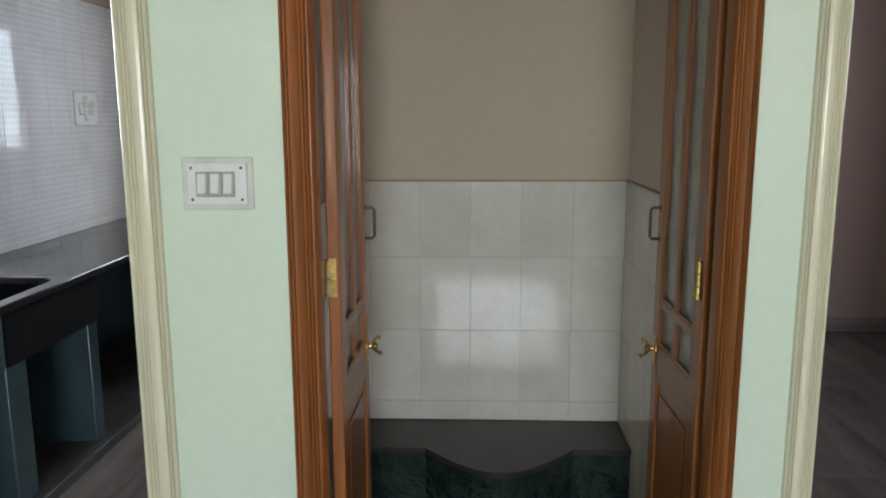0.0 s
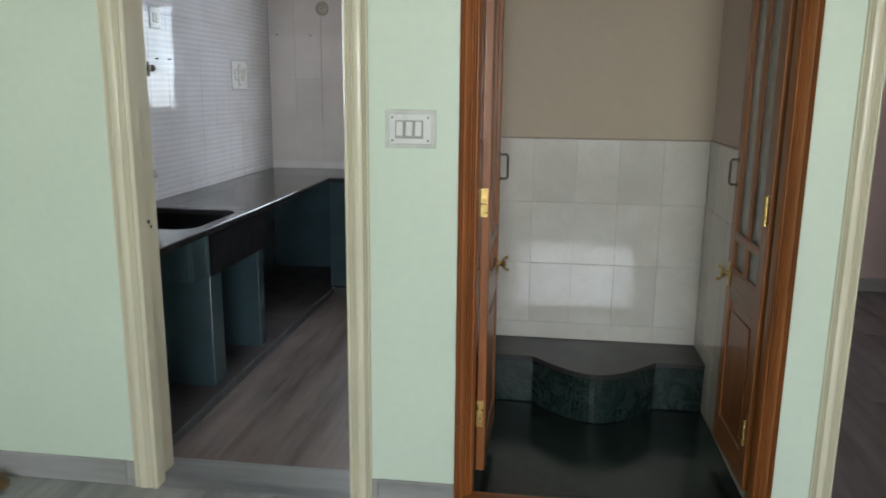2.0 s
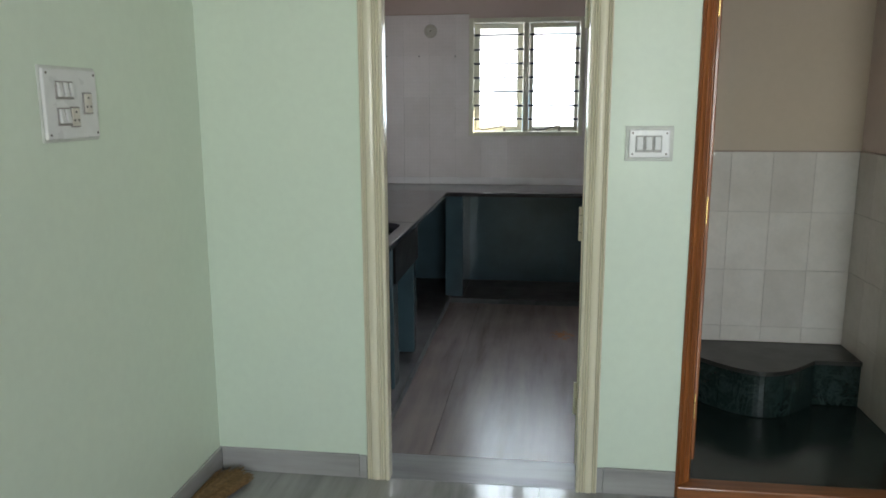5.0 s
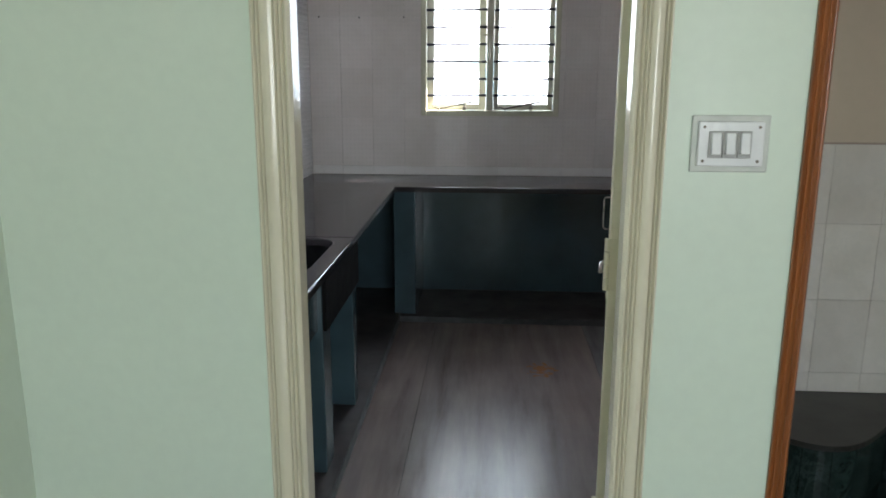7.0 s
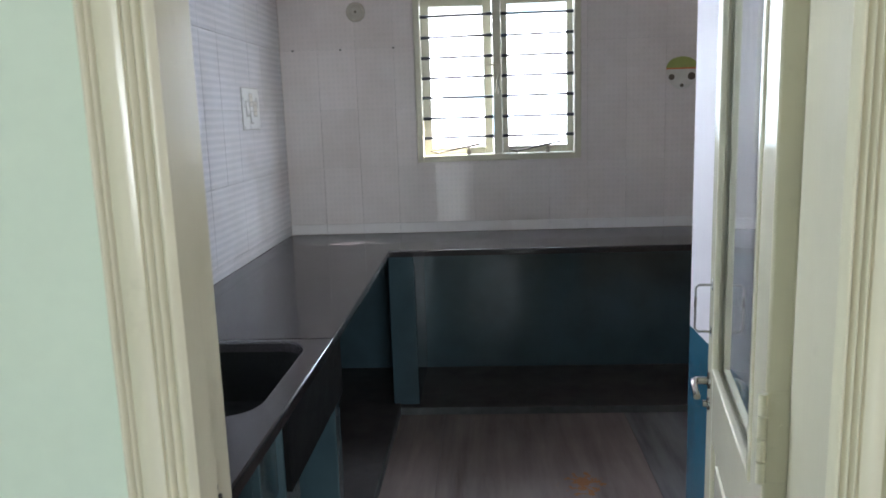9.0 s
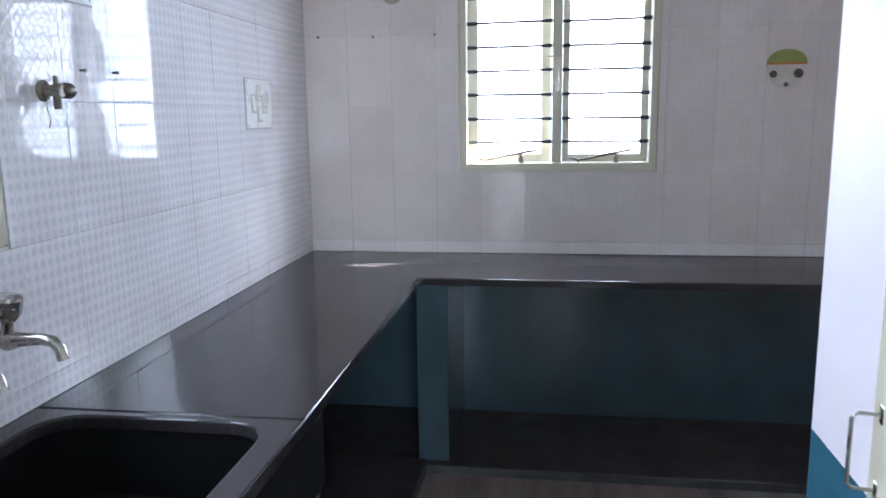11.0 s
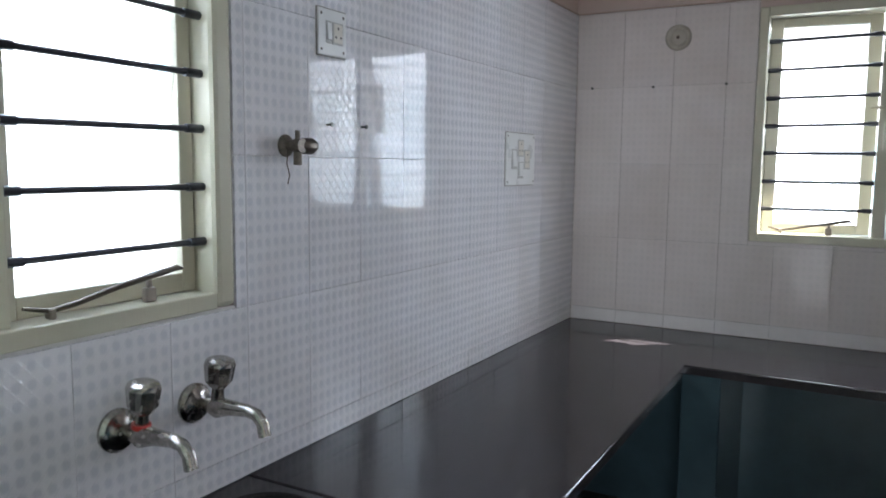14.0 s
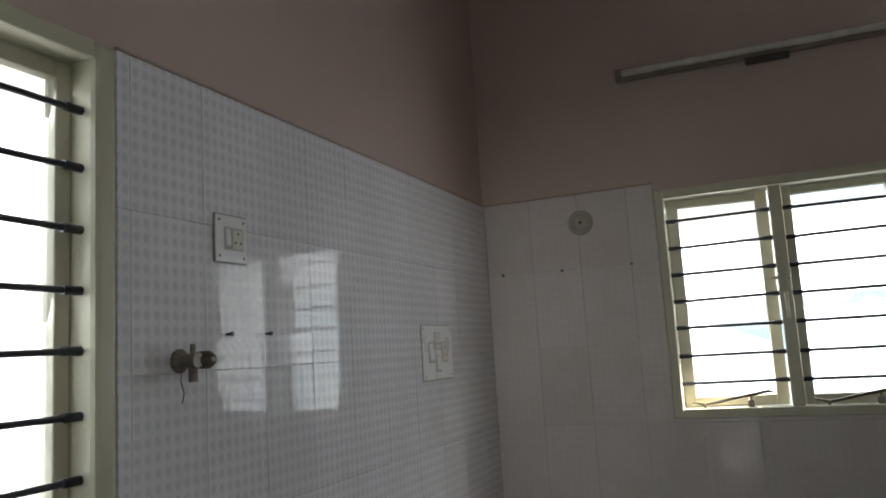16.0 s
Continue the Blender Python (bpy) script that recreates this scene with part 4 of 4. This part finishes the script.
soften(part("wire", sweep(bmesh.new(), [(TILE_F + 0.02, 3.072, 1.545), (TILE_F + 0.02, 3.068, 1.515), (TILE_F + 0.022, 3.075, 1.490), (TILE_F + 0.018, 3.073, 1.470)], 0.0012, 6), M_BRONZE, v))


def nail(at, d):
    bm = rod(bmesh.new(), at, Vector(at) + Vector(d) * 0.016, 0.003, seg=10)
    rod(bm, Vector(at) + Vector(d) * 0.014, Vector(at) + Vector(d) * 0.017, 0.0055, seg=10)
    tagged(part("wall_nail", bm, M_BLACKP), "small dark nail driven into the wall tiles", "nail", "tile nails")


for y, z in ((3.236, 1.609), (3.379, 1.610)):
    nail((TILE_F, y, z), (1, 0, 0))
for x, z in ((-2.191, 1.851), (-1.929, 1.847), (-1.640, 1.848)):
    nail((x, NORTH - 0.0085, z), (0, -1, 0))


# ---- switchboards ----
def switchboard(name, m, w, h, label, modules, rim=0.0, edge=None, bezel=None):
    """Wall plate in local u right, v out of the wall, z up from its lower corner. modules: kind, u, z, width, height."""
    t = thing(name, m.translation, label, "switchboard", "electrical boards")
    if rim:
        part("back_box", boxed((-rim, 0, -rim), (w + rim, 0.006, h + rim), 0.002, 1, m), edge or M_GREYBOX, t, "grey box rim" if edge is None else "dark box edge")
    part("plate", boxed((0, 0.002, 0), (w, 0.014, h), 0.003, 2, m), M_PLASTIC, t)
    for u in (0.012, w - 0.012):
        for z in (0.012, h - 0.012):
            part("screw", rod(bmesh.new(), m @ Vector((u, 0.013, z)), m @ Vector((u, 0.0155, z)), 0.0034, seg=10), M_BRONZE, t)
    for kind, u, z, mw_, mh in modules:
        cell = part("surround", boxed((u, 0.0135, z), (u + mw_, 0.018, z + mh), 0.0015, 1, m), bezel or M_GREYP, t)
        if kind == "switch":
            tilt = m @ Matrix.Translation((u + mw_ / 2, 0.0185, z + mh / 2)) @ pose(0, 0, 0, 7)
            part("rocker", boxed((-mw_ * 0.34, -0.003, -mh * 0.36), (mw_ * 0.34, 0.006, mh * 0.42), 0.0015, 1, tilt), M_PLASTIC, cell)
        else:
            part("socket_face", boxed((u + mw_ * 0.09, 0.016, z + mh * 0.07), (u + mw_ * 0.91, 0.0205, z + mh * 0.93), 0.002, 1, m), M_IVORY, cell)
            for du, dz in ((0.5, 0.74), (0.28, 0.34), (0.72, 0.34)):
                part("pin_hole", rod(bmesh.new(), m @ Vector((u + mw_ * du, 0.019, z + mh * dz)), m @ Vector((u + mw_ * du, 0.0211, z + mh * dz)), 0.0034, seg=10), M_SLOT, cell)
    return t


def face_matrix(origin, u, v):
    u, v = Vector(u), Vector(v)
    m = Matrix.Identity(4)
    for i in range(3):
        m[i][0], m[i][1], m[i][2], m[i][3] = u[i], v[i], (0, 0, 1)[i], origin[i]
    return m


switchboard("switchboard", face_matrix((-0.630, FRONT, 1.290), (1, 0, 0), (0, -1, 0)), 0.140, 0.097, "white three-switch plate in a grey box on the mint wall",
            [("switch", 0.022 + 0.0305 * k, 0.0185, 0.0295, 0.058) for k in range(3)], 0.0125, None, M_SWBEZEL)
switchboard("switchboard", face_matrix((HALL_W, 0.715, 1.387), (0, 1, 0), (1, 0, 0)), 0.235, 0.185, "large white board of switches and socket on the mint side wall",
            [("switch", 0.045 + 0.026 * k, 0.105, 0.025, 0.048) for k in range(3)] + [("switch", 0.045, 0.035, 0.025, 0.048), ("switch", 0.071, 0.035, 0.025, 0.048), ("socket", 0.099, 0.030, 0.042, 0.056), ("socket", 0.162, 0.065, 0.042, 0.060)], 0.008, None, M_BEZEL)
switchboard("switchboard", face_matrix((TILE_F, 4.258, 1.445), (0, 1, 0), (0.4, 0, 0)), 0.262, 0.190, "white plate with pinwheel of switches and sockets on tiles",
            [("switch", 0.045, 0.058, 0.050, 0.074), ("socket", 0.100, 0.105, 0.055, 0.062), ("socket", 0.160, 0.058, 0.055, 0.074), ("switch", 0.104, 0.024, 0.050, 0.062)], 0.0035, M_BEZEL, M_GREYP)
switchboard("switchboard", face_matrix((TILE_F, 3.199, 1.772), (0, 1, 0), (0.4, 0, 0)), 0.109, 0.107, "small white plate with one switched socket on tiles",
            [("switch", 0.028, 0.028, 0.024, 0.052), ("socket", 0.053, 0.028, 0.042, 0.052)], 0.0035, M_BEZEL, M_GREYP)

# ---- round vent, sticker, tube light ----
bm = lathe(bmesh.new(), (-1.838, NORTH - 0.008, 2.043), (0, -1, 0), [(0, 0.053), (0.006, 0.052), (0.010, 0.044), (0.008, 0.034), (0.004, 0.030), (0.006, 0.022), (0.008, 0.010), (0.008, 0.001)], 32)
vent = soften(part("cover_plate", bm, M_ROSEPLATE))
part("screw", rod(bmesh.new(), (-1.838, NORTH - 0.0135, 2.043), (-1.838, NORTH - 0.018, 2.043), 0.007, seg=12), M_BRONZE, vent, "dark centre screw")
tagged(vent, "round ivory plastic cover plate on the tiles", "cover plate")

st = thing("wall_sticker", (-0.100, NORTH - 0.009, 1.60), "round kitchen hook sticker, green top and orange band", "sticker")


def disc_part(name, cx, cz, pts, mat, off):
    bm = bmesh.new()
    a = [bm.verts.new((cx + u, NORTH - 0.0085 - off, cz + w)) for u, w in pts]
    b = [bm.verts.new((cx + u, NORTH - 0.0085, cz + w)) for u, w in pts]
    n = len(pts)
    bm.faces.new(a)
    bm.faces.new(b[::-1])
    for i in range(n):
        bm.faces.new((a[i], a[(i + 1) % n], b[(i + 1) % n], b[i]))
    part(name, bm, mat, st)


dome = [(0.083 * math.cos(radians(a)), 0.058 * math.sin(radians(a))) for a in range(0, 181, 12)]
bowl = [(0.083 * math.cos(radians(a)), 0.105 * math.sin(radians(a))) for a in range(180, 361, 12)]
disc_part("green_cap", -0.100, 1.690, dome, M_STKGREEN, 0.003)
disc_part("orange_band", -0.100, 1.682, [(-0.083, 0.0), (0.083, 0.0), (0.083, 0.008), (-0.083, 0.008)], M_STKORANGE, 0.0035)
disc_part("white_ground", -0.100, 1.682, bowl, M_STKWHITE, 0.0025)
for u, w, r in ((-0.055, -0.040, 0.016), (0.050, -0.038, 0.020), (0.0, -0.085, 0.010)):
    disc_part("dark_spot", -0.100 + u, 1.682 + w, [(r * math.cos(a), r * math.sin(a)) for a in (2 * math.pi * k / 14 for k in range(14))], M_BRONZE, 0.005)

tl = thing("tube_light", (-1.02, NORTH - 0.03, 2.63), "dusty unlit fluorescent tube on a wall batten", "lamp")
tm = Matrix.Translation((-1.63, NORTH, 2.632)) @ pose(0, 0, 0, 0, 0.6, 0)
part("batten", boxed((0.0, -0.030, -0.018), (1.24, -0.001, 0.018), 0.003, 1, tm), M_BATTEN, tl)
soften(part("tube", rod(bmesh.new(), tm @ Vector((0.022, -0.052, 0.004)), tm @ Vector((1.218, -0.052, 0.004)), 0.0135), M_TUBE, tl, "dusty white glass tube"))
for u in (0.0, 1.214):
    part("lampholder", boxed((u, -0.068, -0.026), (u + 0.026, -0.030, 0.022), 0.003, 1, tm), M_BATTEN, tl)
part("choke", boxed((0.50, -0.036, -0.040), (0.66, -0.002, -0.017), 0.003, 1, tm), M_DARKBROWN, tl, "dark brown choke box")

# ---- niche platform ----
plat = thing("shrine_platform", (0.1, 2.75, 0), "dark green stone platform with a bowed front step", "platform")
FY = 2.632


def bow(y, bulge, x0=-0.15, x1=0.414, n=18):
    pts = []
    for i in range(n + 1):
        s = i / n
        pts.append((x0 + (x1 - x0) * s, y - bulge * math.sin(math.pi * s)))
    return pts


body = [(SHRINE_W + 0.010, FY + 0.012), (-0.15, FY + 0.012), *bow(FY + 0.012, 0.195), (0.414, FY + 0.012), (SHRINE_E - 0.010, FY + 0.012), (SHRINE_E - 0.010, SHRINE_N - 0.004), (SHRINE_W + 0.010, SHRINE_N - 0.004)]
clean = [p for i, p in enumerate(body) if i == 0 or (abs(p[0] - body[i - 1][0]) + abs(p[1] - body[i - 1][1])) > 1e-4]
part("core", prism(bmesh.new(), clean, 0.001, 0.212), M_GREEN, plat)
top = [(SHRINE_W + 0.009, FY), (-0.152, FY), *bow(FY, 0.200)[1:-1], (0.416, FY), (SHRINE_E - 0.009, FY), (SHRINE_E - 0.009, SHRINE_N - 0.003), (SHRINE_W + 0.009, SHRINE_N - 0.003)]
part("top_slab", prism(bmesh.new(), top, 0.2125, 0.234), M_SHELF, plat, "dark polished top slab")
for a, b in ((SHRINE_W + 0.012, -0.156), (0.420, SHRINE_E - 0.012)):
    part("facing_tile", boxed((a, FY + 0.003, 0.004), (b, FY + 0.011, 0.2115), 0.0015), M_GREEN, plat, "veined green marble facing")
strips = bow(FY + 0.010, 0.195, n=24)
for k in range(0, 24, 4):
    seg = strips[k:k + 5]
    outer = [(x, y - 0.010) for x, y in seg]
    inner = [(x, y - 0.001) for x, y in seg]
    part("facing_tile", prism(bmesh.new(), [(x + 0.0008 * (1 if i == 0 else -1 if i == len(outer) - 1 else 0), y) for i, (x, y) in enumerate(outer)] + inner[::-1], 0.004, 0.2115), M_GREEN, plat, "veined green marble facing")

# ---- broom ----
br = thing("broom", (-2.12, 1.45, 0.0), "worn straw broom lying on the floor in the corner", "broom")
bm = bmesh.new()
tip0, tip1 = Vector((-2.175, 1.20, 0.030)), Vector((-2.115, 1.585, 0.018))
ax = (tip1 - tip0)
side = Vector((ax.y, -ax.x, 0)).normalized()
for i in range(260):
    s = random.uniform(-1, 1)
    h = random.uniform(-1, 1)
    ln = random.uniform(0.86, 1.0) * (1 - 0.10 * s * s)
    pts = []
    for k in range(4):
        f = k / 3
        spread = 0.014 + 0.070 * f ** 0.9
        z = max(0.003, 0.032 - 0.012 * f + h * (0.013 - 0.002 * f) + (1 - s * s) * 0.012 * f)
        p = tip0 + ax * ln * f + side * (s * spread + random.uniform(-0.003, 0.003) * f)
        p.x = max(p.x, HALL_W + 0.016)
        pts.append(Vector((p.x, min(p.y, FRONT - 0.016), z)))
    sweep(bm, pts, [0.0026, 0.0028, 0.0024, 0.001], 4)
part("bristles", bm, M_STRAW, br)
soften(part("collar", rod(bmesh.new(), tip0 - ax * 0.10 + Vector((0, 0, 0)), tip0 + ax * 0.03, 0.022, 0.026), M_BLACKP, br, "black plastic collar"))
soften(part("ring", rod(bmesh.new(), tip0 - ax * 0.16, tip0 - ax * 0.10, 0.020), M_REDP, br, "red plastic ring"))
soften(part("handle", rod(bmesh.new(), tip0 - ax * 1.05 + Vector((0, 0, -0.012)), tip0 - ax * 0.16, 0.014, 0.017), M_BLACKP, br, "black plastic handle"))

# ---- outside ----
structure("ground", boxed((-300, -300, -3.2), (300, 300, -3.0)), M_GROUND, "bare earth around the house", "ground")
structure("backdrop", boxed((-14, 12.0, -3), (10, 12.1, 8.5)), M_SKYCARD, "bright hazy sky behind the house", "sky")
structure("backdrop", boxed((-10.1, -4, -3), (-10.0, 11.9, 8.5)), M_SKYCARD, "bright hazy sky beside the house", "sky")
# hood and fin added out of view, sized to cut the sun to one patch
bm = boxed((-1.9, NORTH + 0.13, 2.26), (-0.52, NORTH + 0.595, 2.34), 0.004)
box(bm, (-0.60, NORTH + 0.13, 1.05), (-0.52, NORTH + 0.503, 2.26), 0.004)
structure("sunshade", bm, M_CONC, "unseen concrete hood and fin added to narrow the sun patch", "sunshade")
structure("balcony_parapet", boxed((-1.2, HALL_S - 1.5, -0.012), (HALL_E, HALL_S - 1.38, 0.9), 0.01), M_CONC, "plastered balcony parapet", "parapet")

# ---- wall tiles, last ----
tile_mesh = {}


def tile(parent, wall, a0, a1, z0, z1, face, mat, name="tile"):
    """One glazed tile. wall 'w': on the side wall facing +x; 'n': facing -y; 'e': facing -x."""
    g = 0.0005
    w, h = round(a1 - a0 - 2 * g, 4), round(z1 - z0 - 2 * g, 4)
    key = (wall, w, h, mat.name)
    if key not in tile_mesh:
        d = 0.006
        ext = (d / 2, w / 2, h / 2) if wall in "we" else (w / 2, d / 2, h / 2)
        bm = boxed([-e for e in ext], ext, 0.0008)
        ob = part(name, bm, mat, parent)
        tile_mesh[key] = ob.data
    else:
        ob = new(name, tile_mesh[key])
        ob.parent = parent
    c = (a0 + a1) / 2 , (z0 + z1) / 2
    j = random.uniform(-0.0003, 0.0003)
    if wall == "w":
        loc = (face + 0.0055 + j, c[0], c[1])
    elif wall == "e":
        loc = (face - 0.0055 + j, c[0], c[1])
    else:
        loc = (c[0], face - 0.0055 + j, c[1])
    ob.matrix_world = Matrix.Translation(loc) @ pose(0, 0, 0, random.uniform(-0.12, 0.12), random.uniform(-0.12, 0.12), random.uniform(-0.12, 0.12))


def tiled(name, wall, edges, rows, face, holes, mat, label, base_mat=None):
    lo, hi = edges[0], edges[-1]
    r0, r1 = rows[0], rows[-1]
    if wall in "we":
        s = 1 if wall == "w" else -1
        bm = with_holes("y", lo, hi, r0, r1, min(face, face + s * 0.0025), max(face, face + s * 0.0025), holes)
    else:
        bm = with_holes("x", lo, hi, r0, r1, face - 0.0025, face, holes)
    p = structure(name, bm, M_GROUT, label, "wall tiles")
    for z0, z1 in zip(rows, rows[1:]):
        for a0, a1 in zip(edges, edges[1:]):
            pieces = [(a0, a1, z0, z1)]
            for h in holes:
                cut = []
                for (b0, b1, y0, y1) in pieces:
                    if b1 <= h[0] or b0 >= h[1] or y1 <= h[2] or y0 >= h[3]:
                        cut.append((b0, b1, y0, y1))
                        continue
                    if b0 < h[0]:
                        cut.append((b0, h[0], y0, y1))
                    if b1 > h[1]:
                        cut.append((h[1], b1, y0, y1))
                    c0, c1 = max(b0, h[0]), min(b1, h[1])
                    if y0 < h[2]:
                        cut.append((c0, c1, y0, h[2]))
                    if y1 > h[3]:
                        cut.append((c0, c1, h[3], y1))
                pieces = cut
            for b0, b1, y0, y1 in pieces:
                if b1 - b0 > 0.012 and y1 - y0 > 0.012:
                    tile(p, wall, b0, b1, y0, y1, face, base_mat if base_mat and z0 == r0 else mat)
    return p


def steps(lo, hi, start, pitch):
    """Joint places from lo to hi, with full tiles counted from start."""
    out, k = [lo], math.ceil((lo - start) / pitch + 0.08)
    while start + k * pitch < hi - 0.015:
        out.append(start + k * pitch)
        k += 1
    return out + [hi]


KROWS = [COUNTER + 0.001, 0.893, 1.211, 1.531, 1.851, 2.166]
tiled("tiles_west", "w", steps(FRONT_IN + 0.001, NORTH - 0.009, 2.960, 0.2068), KROWS, WEST, [(WW[0], WW[1] + 0.001, WW[2] - 0.001, 9)], M_TILE_W, "white glazed tiles printed with staggered grey dots")
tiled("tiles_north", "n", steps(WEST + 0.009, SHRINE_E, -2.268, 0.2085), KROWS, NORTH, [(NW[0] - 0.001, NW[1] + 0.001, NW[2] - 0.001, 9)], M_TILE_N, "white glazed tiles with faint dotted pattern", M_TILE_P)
SROWS = [0.236, 0.319, 0.624, 0.929, 1.234]
tiled("tiles_shrine_north", "n", steps(SHRINE_W + 0.009, SHRINE_E - 0.009, 0.634, 0.204), SROWS, SHRINE_N, [], M_TILE_S, "white glazed niche tiles with sprig relief")
SROWS_E = [0.002, 0.319, 0.624, 0.929, 1.234]
tiled("tiles_shrine_east", "e", steps(FRONT_IN + 0.002, SHRINE_N, SHRINE_N, 0.204), SROWS_E, SHRINE_E, [], M_TILE_S, "white glazed niche side tiles")
tiled("tiles_shrine_west", "w", steps(FRONT_IN + 0.002, SHRINE_N, SHRINE_N, 0.204), SROWS_E, SHRINE_W, [], M_TILE_S, "white glazed niche side tiles")
structure("trim", boxed((SHRINE_W + 0.010, SHRINE_N - 0.011, 1.2345), (SHRINE_E - 0.010, SHRINE_N, 1.241)), M_TRIM, "thin brown edge over the niche tiles", "trim")
structure("trim", boxed((SHRINE_E - 0.011, FRONT_IN + 0.002, 1.2345), (SHRINE_E, SHRINE_N - 0.0005, 1.241)), M_TRIM, "thin brown edge over the side tiles", "trim")
structure("trim", boxed((WEST, FRONT_IN + 0.001, 2.1665), (WEST + 0.010, WW[0] - 0.001, 2.172)), M_TRIM, "thin brown edge over the kitchen tiles", "trim")
structure("trim", boxed((WEST, WW[1] + 0.002, 2.1665), (WEST + 0.010, NORTH - 0.001, 2.172)), M_TRIM, "thin brown edge over the kitchen tiles", "trim")
structure("trim", boxed((WEST + 0.0105, NORTH - 0.010, 2.1665), (NW[0] - 0.001, NORTH, 2.172)), M_TRIM, "thin brown edge over the back tiles", "trim")
